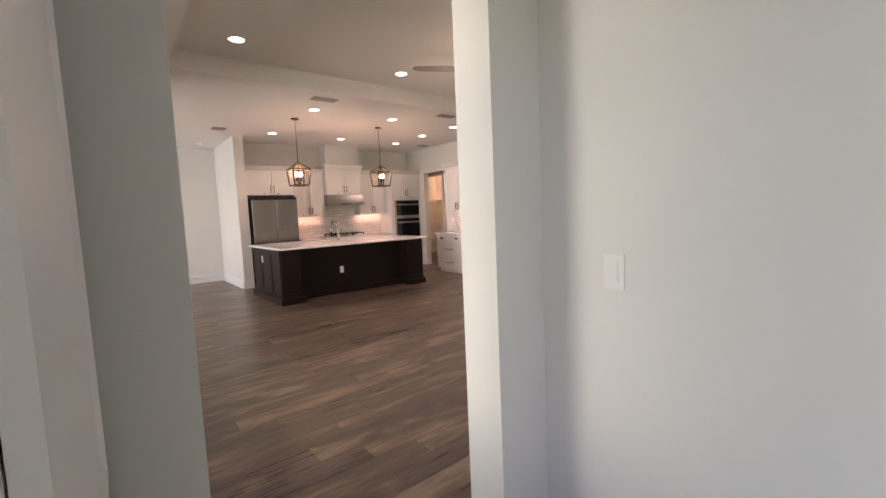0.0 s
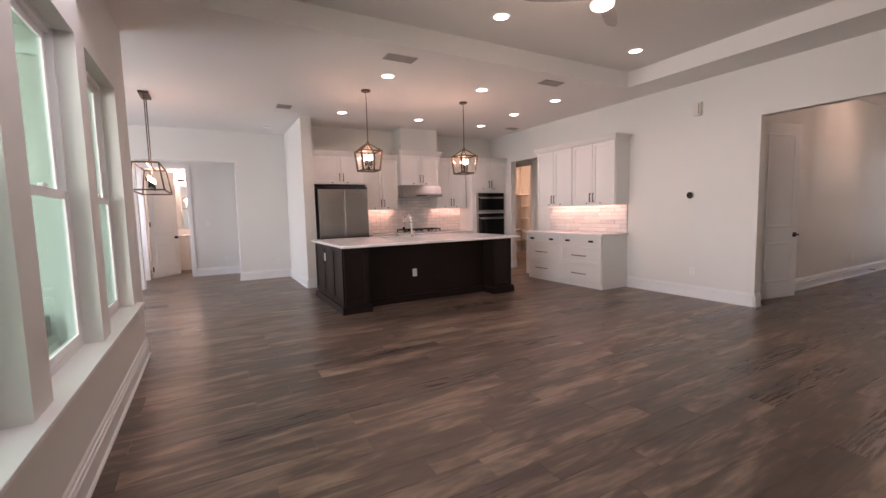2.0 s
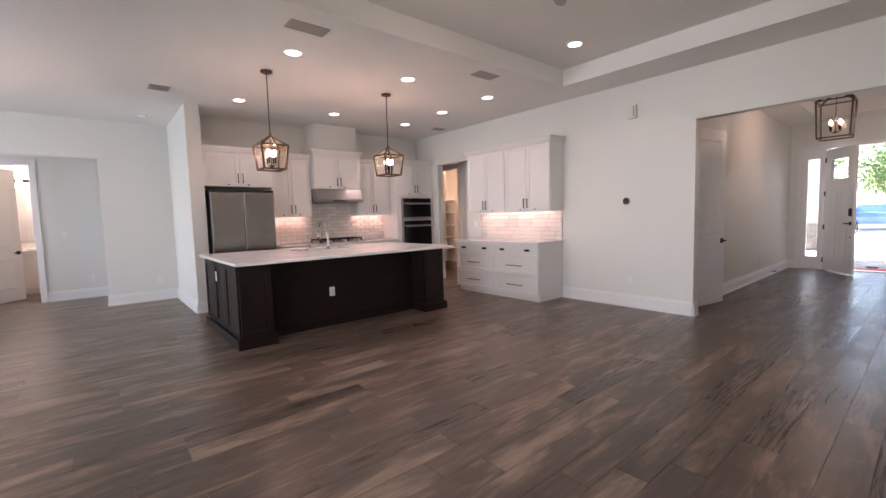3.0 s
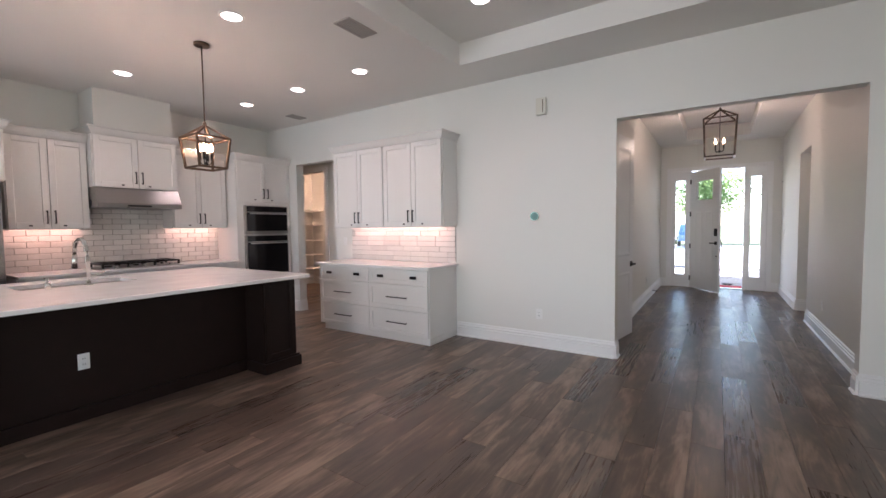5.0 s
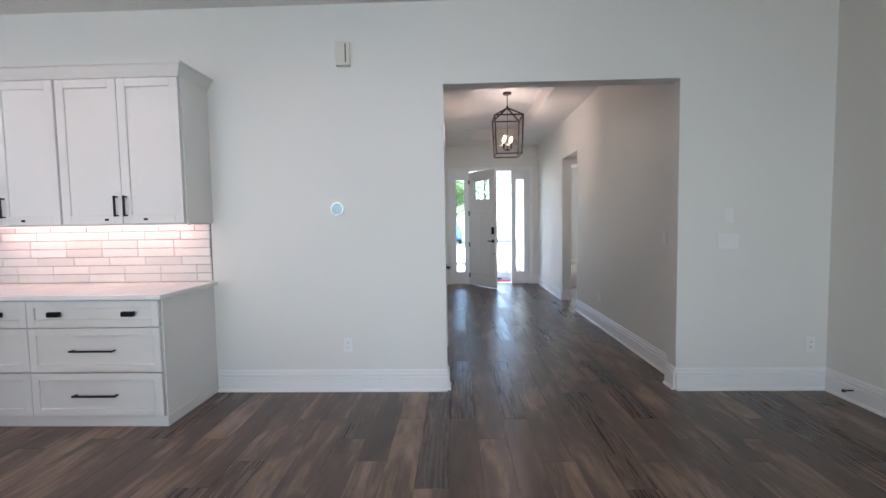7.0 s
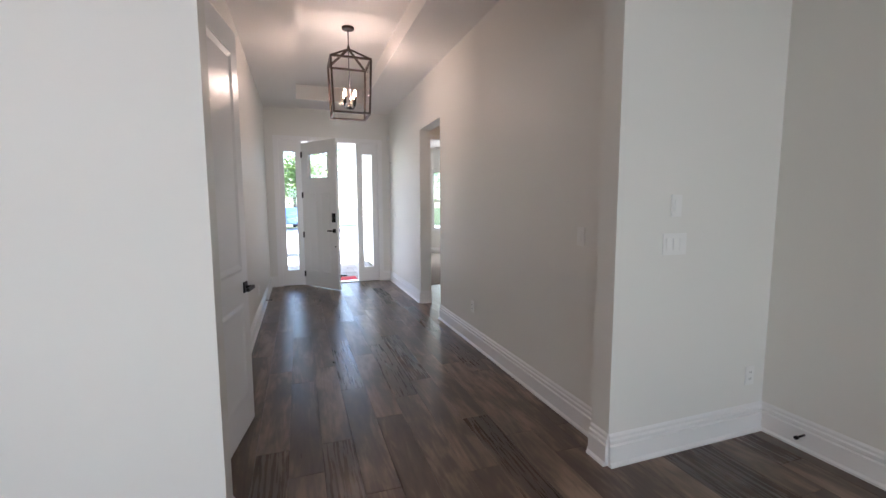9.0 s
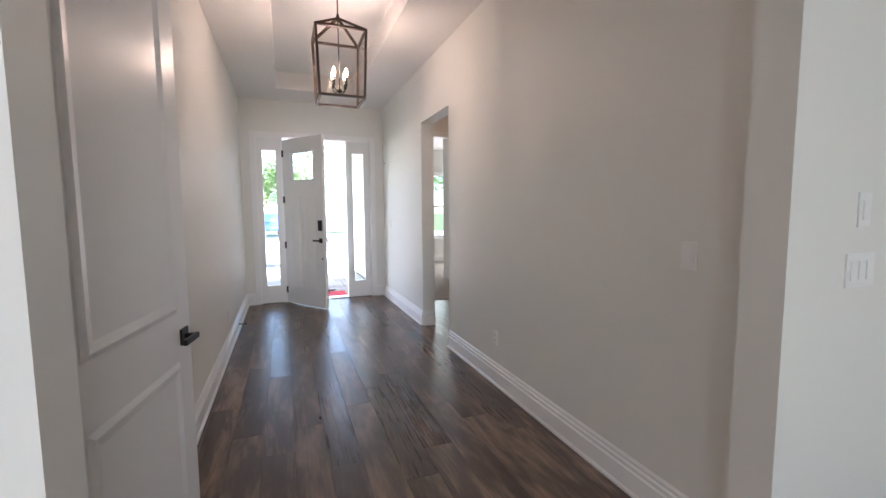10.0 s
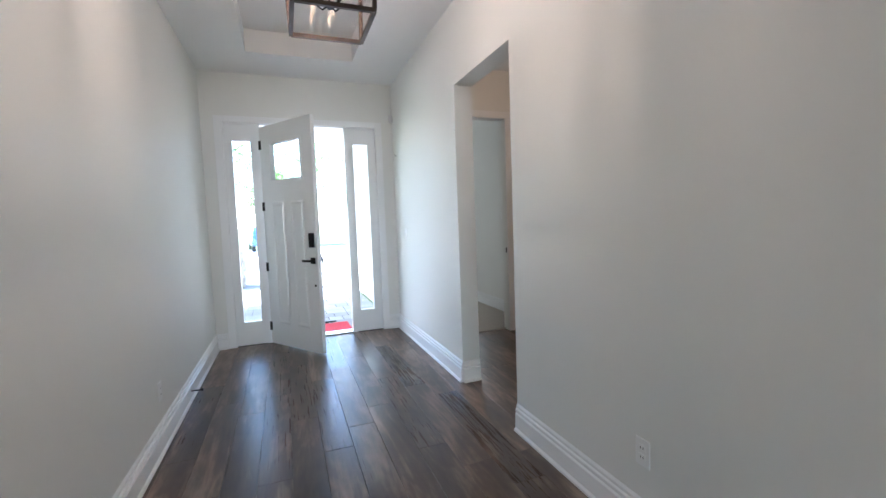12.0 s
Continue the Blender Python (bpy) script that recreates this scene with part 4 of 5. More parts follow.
vent(2.64, 5.88, 0.36, 0.18)
vent(4.885, 5.84, 0.34, 0.18)
vent(1.80, 8.58, 0.22, 0.22)
vent(6.41, 8.61, 0.26, 0.16)
d = thing("smoke_detector", (1.76, 10.31, CEIL), "round white smoke detector on the ceiling", "smoke detector")
bm = bmesh.new()
tube(bm, [(0, 0, 0), (0, 0, -0.02), (0, 0, -0.035)], [0.06, 0.058, 0.04], 24)
part("cover", bm, PLASTIC, d)


def candle(parent, x, y, z):
    bm = bmesh.new()
    tube(bm, [(x, y, z), (x, y, z + 0.075)], 0.010, 10)
    c = part("candle_sleeve", bm, BLACK, parent)
    bm = bmesh.new()
    tube(bm, [(x, y, z + 0.075), (x, y, z + 0.092), (x, y, z + 0.115), (x, y, z + 0.135), (x, y, z + 0.15)], [0.007, 0.014, 0.016, 0.010, 0.002], 12)
    part("bulb", bm, BULB, c, "glowing candle bulb")


def lantern(name, at, drop, wt, wb, h, peak, label, group, power, bars=0.014, mat=None, rz=0.0, tint=WARM):
    """An open lantern: at is the ceiling point, drop the distance to its peak, wt/wb the widths of its top and bottom frames."""
    mat = mat or BRONZE
    L = thing(name, at, label, "pendant lamp", group, rz)
    bm = bmesh.new()
    tube(bm, [(0, 0, 0), (0, 0, -0.02), (0, 0, -0.026)], [0.065, 0.065, 0.05], 24)
    part("canopy", bm, mat, L)
    bm = bmesh.new()
    tube(bm, [(0, 0, -0.02), (0, 0, -drop)], 0.006, 8)
    tube(bm, [(0, 0, -drop + 0.03), (0, 0, -drop - 0.01)], [0.012, 0.02], 10)
    part("stem", bm, mat, L)
    zt, zb = -drop - peak, -drop - peak - h
    t, b = wt / 2, wb / 2
    ct = [(-t, -t, zt), (t, -t, zt), (t, t, zt), (-t, t, zt)]
    cb = [(-b, -b, zb), (b, -b, zb), (b, b, zb), (-b, b, zb)]
    for k in range(4):
        for nm, p, q, w in (("top_rail", ct[k], ct[(k + 1) % 4], bars), ("bottom_rail", cb[k], cb[(k + 1) % 4], bars), ("corner_post", ct[k], cb[k], bars), ("peak_strut", (0, 0, -drop), ct[k], bars * 0.95)):
            bm = bmesh.new()
            bar(bm, p, q, w)
            part(nm, bm, mat, L)
    for k in range(4):
        bm = bmesh.new()
        j = (k + 1) % 4
        bm.faces.new([bm.verts.new(Vector(p) * 0.985 + Vector((0, 0, p[2] * 0.015))) for p in (ct[k], ct[j], cb[j], cb[k])])
        bmesh.ops.solidify(bm, geom=list(bm.faces), thickness=0.003)
        g = part("pane", bm, LANTERN_GLASS, L, "clear glass pane")
        g.visible_shadow = False
    zc = zb + h * 0.16
    bm = bmesh.new()
    tube(bm, [(0, 0, -drop), (0, 0, zc)], 0.005, 8)
    tube(bm, [(0, 0, zc + 0.01), (0, 0, zc - 0.02)], [0.02, 0.012], 12)
    r = wb * 0.2
    for k in range(4):
        ax, ay = math.cos(math.pi / 4 + k * math.pi / 2), math.sin(math.pi / 4 + k * math.pi / 2)
        tube(bm, [(0, 0, zc), (r * 0.6 * ax, r * 0.6 * ay, zc - 0.012), (r * ax, r * ay, zc + 0.012), (r * ax, r * ay, zc + 0.03)], 0.0045, 8)
    part("candle_arms", bm, BLACK, L)
    for k in range(4):
        ax, ay = math.cos(math.pi / 4 + k * math.pi / 2), math.sin(math.pi / 4 + k * math.pi / 2)
        candle(L, r * ax, r * ay, zc + 0.03)
        lamp = new("bulb_lamp", bpy.data.lights.new("bulb_lamp", "POINT"))
        lamp.data.energy, lamp.data.color, lamp.data.shadow_soft_size = power / 4, tint, 0.008
        lamp.location = Matrix.Translation(at) @ Matrix.Rotation(radians(rz), 4, "Z") @ Vector((r * ax, r * ay, zc + 0.185))
    return L


lantern("lantern_pendant", (2.69, 7.21, CEIL), 0.735, 0.30, 0.245, 0.27, 0.12, "bronze glass lantern pendant with candle bulbs above the island", "island pendants", 1.5, bars=0.02)
lantern("lantern_pendant", (4.31, 7.21, CEIL), 0.735, 0.30, 0.245, 0.27, 0.12, "bronze glass lantern pendant with candle bulbs above the island", "island pendants", 1.5, bars=0.018)
lantern("hall_lantern", (9.79, 3.23, TRAY), 0.22, 0.41, 0.37, 0.55, 0.15, "large dark bronze lantern hanging in the entrance hall", "", 2.6, bars=0.02, mat=DARKBRONZE, tint=(1.0, 0.76, 0.57))

# long lantern over the breakfast nook
N = thing("nook_lantern", (-0.03, 8.65, CEIL), "long bronze and glass lantern over the breakfast nook", "pendant lamp")
part("canopy", boxes((-0.06, 0.06, -0.20, 0.20, -0.03, 0), bevel=0.004), BRONZE, N)
bm = bmesh.new()
for y in (-0.12, 0.12):
    tube(bm, [(0, y, -0.03), (0, y, -1.0)], 0.007, 8)
part("rods", bm, BRONZE, N)
zt, zb = -1.0, -1.36
ct = [(-0.14, -0.58, zt), (0.14, -0.58, zt), (0.14, 0.58, zt), (-0.14, 0.58, zt)]
cb = [(-0.19, -0.66, zb), (0.19, -0.66, zb), (0.19, 0.66, zb), (-0.19, 0.66, zb)]
for k in range(4):
    for nm, p, q in (("top_rail", ct[k], ct[(k + 1) % 4]), ("bottom_rail", cb[k], cb[(k + 1) % 4]), ("corner_post", ct[k], cb[k])):
        bm = bmesh.new()
        bar(bm, p, q, 0.018)
        part(nm, bm, BRONZE, N)
bm = bmesh.new()
bar(bm, (0, -0.58, zt), (0, 0.58, zt), 0.018)
part("ridge_bar", bm, BRONZE, N)
bm = bmesh.new()
bar(bm, (0, -0.40, zb + 0.05), (0, 0.40, zb + 0.05), 0.02)
bar(bm, (0, -0.12, zt), (0, -0.12, zb + 0.05), 0.012)
bar(bm, (0, 0.12, zt), (0, 0.12, zb + 0.05), 0.012)
part("lamp_bar", bm, BLACK, N)
for k in range(5):
    candle(N, 0, -0.36 + 0.18 * k, zb + 0.06)
lamp = new("bulb_lamp", bpy.data.lights.new("bulb_lamp", "POINT"))
lamp.data.energy, lamp.data.color, lamp.data.shadow_soft_size = 2.6, WARM, 0.06
lamp.location = (-0.03, 8.65, 2.02)

# ceiling fan
F = thing("ceiling_fan", (3.66, 3.95, TRAY), "white three-blade ceiling fan with a glowing round light", "ceiling fan")
bm = bmesh.new()
tube(bm, [(0, 0, 0), (0, 0, -0.03), (0, 0, -0.06)], [0.07, 0.07, 0.04], 24)
tube(bm, [(0, 0, -0.05), (0, 0, -0.11)], 0.016, 12)
part("downrod", bm, FANWHITE, F)
bm = bmesh.new()
tube(bm, [(0, 0, -0.09), (0, 0, -0.12), (0, 0, -0.19), (0, 0, -0.235)], [0.03, 0.055, 0.085, 0.10], 28)
part("motor_housing", bm, FANWHITE, F)
bm = bmesh.new()
tube(bm, [(0, 0, -0.235), (0, 0, -0.26), (0, 0, -0.275)], [0.10, 0.096, 0.075], 28)
part("light_lens", bm, FANGLOW, F, "glowing frosted light")
for ang in (152, 272, 32):
    bm = bmesh.new()
    prof = [(0.07, 0.045), (0.25, 0.062), (0.45, 0.060), (0.60, 0.052), (0.66, 0.035), (0.68, 0.01)]
    rows = []
    for r, w in prof:
        tilt = 0.22
        rows.append([bm.verts.new((r, s * w, -0.175 + s * w * tilt + dz)) for s, dz in ((-1, -0.003), (1, -0.003), (1, 0.003), (-1, 0.003))])
    for r0, r1 in zip(rows, rows[1:]):
        for k in range(4):
            bm.faces.new((r0[k], r0[(k + 1) % 4], r1[(k + 1) % 4], r1[k]))
    bm.faces.new(rows[0][::-1])
    bm.faces.new(rows[-1])
    bm.transform(Matrix.Rotation(radians(ang), 4, "Z"))
    part("blade", bm, FANBLADE, F)
lamp = new("fan_lamp", bpy.data.lights.new("fan_lamp", "POINT"))
lamp.data.energy, lamp.data.color, lamp.data.shadow_soft_size = 1.5, (1.0, 0.8, 0.6), 0.08
lamp.location = (3.66, 3.95, 2.97)

# ---------------- pantry, bathroom, bedroom ----------------
SHELF = material("shelf_paint", (0.78, 0.76, 0.72), 0.45, vary=0.02, bump=0.02)
for z in (0.42, 0.75, 1.10, 1.47, 1.82):
    s = thing("pantry_shelf", (8.5, 11.6, z), "white painted pantry shelf on the far wall", "shelf", "pantry shelves")
    part("board", boxes((-0.77, 0.79, -0.18, 0.198, -0.02, 0), bevel=0.002), SHELF, s)
    part("cleat", boxes((-0.77, 0.79, 0.18, 0.198, -0.06, -0.02)), SHELF, s)
for at, e, col in (((8.3, 10.1, 2.98), 7.5, (1.0, 0.64, 0.42)), ((-0.3, 13.6, 2.5), 6.0, (1.0, 0.80, 0.64)), ((10.6, 1.2, 2.9), 0.7, (1.0, 0.66, 0.42))):
    d = thing("ceiling_light", (at[0], at[1], CEIL), "small round flush ceiling light, switched on", "light", "flush ceiling lights")
    bm = bmesh.new()
    tube(bm, [(0, 0, 0), (0, 0, -0.03), (0, 0, -0.045)], [0.13, 0.13, 0.09], 24)
    part("shade", bm, FANGLOW, d)
    lamp = new("ceiling_lamp", bpy.data.lights.new("ceiling_lamp", "POINT"))
    lamp.data.energy, lamp.data.color, lamp.data.shadow_soft_size = e, col, 0.1
    lamp.location = (at[0], at[1], CEIL - 0.16)
v = thing("bathroom_vanity", (0.35, 14.25, 0), "white bathroom vanity with a pale top", "vanity")
part("body", boxes((-0.75, 0.75, -0.30, 0.34, 0.10, 0.86)), CABINET, v)
part("plinth", boxes((-0.75, 0.75, -0.24, 0.34, 0.0, 0.10)), CABINET, v)
for k in range(3):
    part("drawer", boxes((-0.73 + 0.5 * k, -0.25 + 0.5 * k, -0.32, -0.30, 0.60, 0.84), bevel=0.003), CABINET, v)
    part("door", boxes((-0.73 + 0.5 * k, -0.25 + 0.5 * k, -0.32, -0.30, 0.12, 0.585), bevel=0.003), CABINET, v)
part("top", boxes((-0.78, 0.78, -0.34, 0.345, 0.86, 0.90), bevel=0.004), QUARTZ, v, "pale stone vanity top")
mi = thing("bathroom_mirror", (0.32, 14.595, 1.05), "frameless wall mirror above the vanity", "mirror")
part("plate", boxes((-0.52, 0.62, -0.008, 0.0, 0, 1.15), bevel=0.002), MIRROR, mi)
vl = thing("vanity_light", (0.2, 14.595, 2.33), "vanity light bar with glowing glass shades", "light")
part("bar", boxes((-0.35, 0.35, -0.03, 0, -0.03, 0.03), bevel=0.004), BLACK, vl)
for x in (-0.27, 0.0, 0.27):
    bm = bmesh.new()
    tube(bm, [(x, -0.09, 0.04), (x, -0.09, -0.02), (x, -0.09, -0.09)], [0.03, 0.05, 0.06], 16)
    part("shade", bm, GLOW, vl, "glowing glass shade")
lamp = new("vanity_lamp", bpy.data.lights.new("vanity_lamp", "POINT"))
lamp.data.energy, lamp.data.color, lamp.data.shadow_soft_size = 3.0, (1.0, 0.78, 0.6), 0.1
lamp.location = (0.2, 14.35, 2.28)
plate("light_switch", (12.9, 0.58, 1.40), "y+", "white light switch on the bedroom wall", "switch")
plate("wall_outlet", (12.6, 0.58, 0.40), "y+", "white wall outlet low on the bedroom wall", "outlet", kind="outlet")
sp = thing("strike_plate", (12.0, 1.031, 0.98), "small black strike plate on the bedroom door jamb", "strike plate")
part("plate", boxes((-0.012, 0.012, 0, 0.003, -0.03, 0.03)), BLACK, sp)

# small hall items
ds = thing("door_stop", (11.35, 4.282, 0.075), "thin dark door stop on the hall baseboard", "door stop")
bm = bmesh.new()
tube(bm, [(0, 0.002, 0), (0, -0.07, -0.002)], 0.006, 8)
tube(bm, [(0, -0.07, -0.002), (0, -0.085, -0.002)], 0.011, 10)
part("rod", bm, BLACK, ds)
se = thing("alarm_sensor", (12.76, 2.215, 2.64), "small white alarm sensor in the hall corner", "sensor", "", -45)
part("case", boxes((-0.03, 0.03, -0.035, 0.0, -0.045, 0.045), bevel=0.006), PLASTIC, se)
hk = thing("wall_hook", (12.62, 2.175, 2.17), "tiny dark hook on the hall wall", "hook")
bm = bmesh.new()
tube(bm, [(0, 0, 0), (0, 0.02, 0.0), (0, 0.025, 0.02)], 0.004, 8)
part("pin", bm, BLACK, hk)

st = thing("door_stop", (6.5, 1.138, 0.09), "small dark door stop on the baseboard", "door stop")
bm = bmesh.new()
tube(bm, [(0, -0.002, 0), (0, 0.06, -0.002)], 0.006, 8)
tube(bm, [(0, 0.06, -0.002), (0, 0.075, -0.002)], 0.011, 10)
part("rod", bm, BLACK, st)


sc = thing("floor_scrap", (8.76, 3.55, 0.0), "tiny dark scrap lying on the hall floor", "scrap")
bm = bmesh.new()
tube(bm, [(-0.012, 0, 0.006), (-0.004, 0.004, 0.012), (0.006, 0.0, 0.010), (0.014, -0.003, 0.005)], [0.004, 0.008, 0.007, 0.003], 8)
part("bit", bm, BLACK, sc)

# ---------------- outdoors ----------------
GRASS = material("lawn_green", (0.11, 0.145, 0.06), 0.95, vary=0.3, scale=2, fine=80, bump=0.5)
CONCRETE = material("pale_concrete", (0.58, 0.56, 0.52), 0.85, vary=0.08, scale=2, fine=60, bump=0.2)
PAVER = material("grey_paver", (0.30, 0.29, 0.28), 0.85, vary=0.2, scale=5, fine=60, bump=0.2, each=0.2)
SIDING = material("white_siding", (0.78, 0.80, 0.77), 0.6, vary=0.02, scale=3, bump=0.03)
STONE = material("stacked_stone", (0.36, 0.33, 0.30), 0.85, vary=0.3, scale=7, fine=50, bump=0.5, each=0.3)
LEAF = material("leaf_green", (0.10, 0.17, 0.06), 0.6, vary=0.4, scale=3, bump=0.0)
ln, ll = LEAF.node_tree.nodes, LEAF.node_tree.links
through_leaf, leaf_mix = ln.new("ShaderNodeBsdfTranslucent"), ln.new("ShaderNodeMixShader")
through_leaf.inputs["Color"].default_value = (0.30, 0.42, 0.16, 1)
leaf_mix.inputs["Fac"].default_value = 0.5
ll.new(ln["Principled BSDF"].outputs["BSDF"], leaf_mix.inputs[1])
ll.new(through_leaf.outputs["BSDF"], leaf_mix.inputs[2])
ll.new(leaf_mix.outputs["Shader"], ln["Material Output"].inputs["Surface"])
BARK = material("bark_brown", (0.12, 0.09, 0.07), 0.9, vary=0.3, scale=8, bump=0.4)
RED = material("red_mat_fibre", (0.55, 0.03, 0.05), 0.95, vary=0.15, scale=30, fine=300, bump=0.5)
PALE_CONCRETE = material("painted_concrete", (0.72, 0.73, 0.70), 0.8, vary=0.12, scale=3, fine=50, bump=0.08)
CARBLUE = material("blue_car_paint", (0.10, 0.20, 0.42), 0.25, 0.2, vary=0.03, bump=0.0, coat=0.6)
RUBBER = material("black_rubber", (0.02, 0.02, 0.02), 0.8, vary=0.1)
CHARCOAL = material("charcoal_fabric", (0.22, 0.22, 0.235), 0.9, vary=0.1, scale=20, bump=0.2)

tagged(part("ground", boxes((-400, 400, -400, 400, -0.6, -0.16)), GRASS), "flat green lawn around the house", "ground", kind="structure")
tagged(part("driveway", boxes((18.9, 36.0, -8, 12.0, -0.155, -0.06)), CONCRETE), "pale sunlit concrete drive before the house", "pavement", kind="structure")
porch = tagged(part("porch_floor", boxes((12.95, 18.9, 2.16, 6.2, -0.155, -0.045)), GROUT), "porch floor of grey stone pavers", "pavement", kind="structure")
cache = {}
rp = random.Random(5)
x = 12.96
while x < 18.8:
    y = 2.18
    while y < 6.1:
        w = rp.choice((0.2, 0.3, 0.4))
        if w not in cache:
            bm = boxes((0.004, 0.246, 0.004, w - 0.004, 0, 0.025), bevel=0.006)
            me = bpy.data.meshes.new("paver")
            bm.to_mesh(me)
            bm.free()
            me.materials.append(PAVER)
            cache[w] = me
        o = new("paver", cache[w])
        o.location = (x, y, -0.045)
        o.parent = porch
        y += w
    x += 0.25
structure("porch_roof", boxes((12.97, 15.6, 2.0, 6.4, 2.85, 3.0), (15.6, 18.6, 4.6, 4.9, 2.85, 3.0)), SIDING, "white boarded porch ceiling")
structure("wall_facade", boxes((12.97, 13.05, 4.30, 9.0, -0.15, 3.2), (12.97, 13.05, 2.16, 2.33, -0.15, 2.85), (12.97, 13.05, 4.16, 4.30, -0.15, 2.85)), SIDING, "white sided house front")

# stone pier with post
pr = thing("porch_pier", (18.35, 4.75, -0.045), "stacked stone pier carrying a white porch post", "pier")
part("core", boxes((-0.27, 0.27, -0.27, 0.27, 0, 0.86)), GROUT, pr)
part("cap", boxes((-0.34, 0.34, -0.34, 0.34, 0.86, 0.92), bevel=0.01), CONCRETE, pr)
part("post", boxes((-0.16, 0.16, -0.16, 0.16, 0.92, 2.895), bevel=0.006), SIDING, pr, "white square post")
for face in range(4):
    z = 0.0
    while z < 0.83:
        h = min(rp.uniform(0.05, 0.10), 0.86 - z)
        u = -0.30
        while u < 0.27:
            w = min(rp.uniform(0.12, 0.26), 0.30 - u)
            if w > 0.03:
                s = part("stone", boxes((u + 0.004, u + w - 0.004, -0.27 - rp.uniform(0.025, 0.05), -0.26, z + 0.004, z + h - 0.004), bevel=0.008), STONE, pr)
                s.matrix_basis = pose(0, 0, 0, 0, 0, 90 * face)
            u += w
        z += h

m = thing("door_mat", (13.22, 2.98, -0.02), "bright red doormat outside the front door", "doormat")
part("pile", boxes((-0.20, 0.28, -0.22, 0.28, 0, 0.016), bevel=0.004), RED, m)
st = thing("strap", (13.42, 3.02, -0.004), "small black looped strap lying on the red mat", "strap")
bm = bmesh.new()
tube(bm, [(0.06 * math.cos(a * 0.6), 0.09 * math.sin(a * 0.6), 0.01 + 0.04 * abs(math.sin(a * 0.3))) for a in range(11)], 0.009, 8)
part("loop", bm, RUBBER, st)

# lanai seen through the long-wall windows
structure("lanai_floor", boxes((-3.9, -0.13, 0.4, 6.19, -0.15, -0.024)), PALE_CONCRETE, "pale concrete floor of the screened porch")
# rafters stand in for a closed ceiling so sky light reaches the windows
beams = tagged(new("lanai_roof"), "open white rafters, added in place of a porch ceiling to let light in", "roof", "", "structure")
for k in range(6):
    part("rafter", boxes((-3.46, -0.13, 0.6 + 1.05 * k, 0.66 + 1.05 * k, 2.62, 2.70)), SIDING, beams)
structure("lanai_end_wall", boxes((-3.9, -0.13, 0.3, 0.4, -0.15, 2.80)), SIDING, "white sided end wall of the screened porch")
kw = tagged(new("lanai_rail_wall"), "low white wall with posts round the screened porch", "wall", "", "structure")
part("kick_wall", boxes((-3.45, -3.33, 0.4, 6.19, -0.03, 0.48)), SIDING, kw)
part("cap", boxes((-3.49, -3.29, 0.4, 6.19, 0.48, 0.52), bevel=0.005), SIDING, kw)
part("beam", boxes((-3.46, -3.32, 0.4, 6.19, 2.46, 2.70)), SIDING, kw)
for y in (0.46, 1.9, 3.3, 4.7, 6.05):
    part("post", boxes((-3.44, -3.34, y - 0.05, y + 0.05, 0.52, 2.46), bevel=0.004), SIDING, kw)
ch = thing("storage_bench", (-1.0, 5.75, -0.024), "low white storage bench with a charcoal cushion on the screened porch", "bench")
part("box", boxes((-0.42, 0.42, -0.22, 0.22, 0.0, 0.40), bevel=0.01), SIDING, ch)
part("lid", boxes((-0.44, 0.44, -0.24, 0.24, 0.40, 0.58), bevel=0.02), CHARCOAL, ch, "charcoal cushion lid")

# parked car
def car(at, rz):
    c = thing("parked_car", at, "blue parked hatchback on the drive", "car", "", rz)
    prof = [(-2.1, 0.35), (-2.12, 0.75), (-1.95, 0.95), (-1.55, 1.02), (-1.15, 1.42), (0.35, 1.46), (1.05, 1.02), (1.9, 0.88), (2.1, 0.65), (2.08, 0.35)]
    bm = bmesh.new()
    cols = []
    for yy, k in ((-0.86, 0.96), (-0.80, 1.0), (0.80, 1.0), (0.86, 0.96)):
        cols.append([bm.verts.new((px * k, yy * (0.84 if pz > 1.1 else 1.0), 0.35 + (pz - 0.35) * k)) for px, pz in prof])
    for a0, a1 in zip(cols, cols[1:]):
        for i in range(len(prof)):
            j = (i + 1) % len(prof)
            bm.faces.new((a0[i], a0[j], a1[j], a1[i]))
    bm.faces.new(cols[0])
    bm.faces.new(cols[-1][::-1])
    part("body", bm, CARBLUE, c)
    for s in (-1, 1):
        part("side_window", boxes((-1.1, 0.5, *sorted((s * 0.735, s * 0.75)), 1.06, 1.38)), BLACKGLASS, c)
    for wx in (-1.3, 1.3):
        for s in (-1, 1):
            bm = bmesh.new()
            tube(bm, [(wx, s * 0.70, 0.32), (wx, s * 0.88, 0.32)], 0.32, 24)
            t = part("wheel", bm, RUBBER, c)
            bm = bmesh.new()
            tube(bm, [(wx, s * 0.88, 0.32), (wx, s * 0.89, 0.32)], 0.2, 18)
            part("rim", bm, CHROME, t)


car((35.5, 4.7, -0.06), 8)


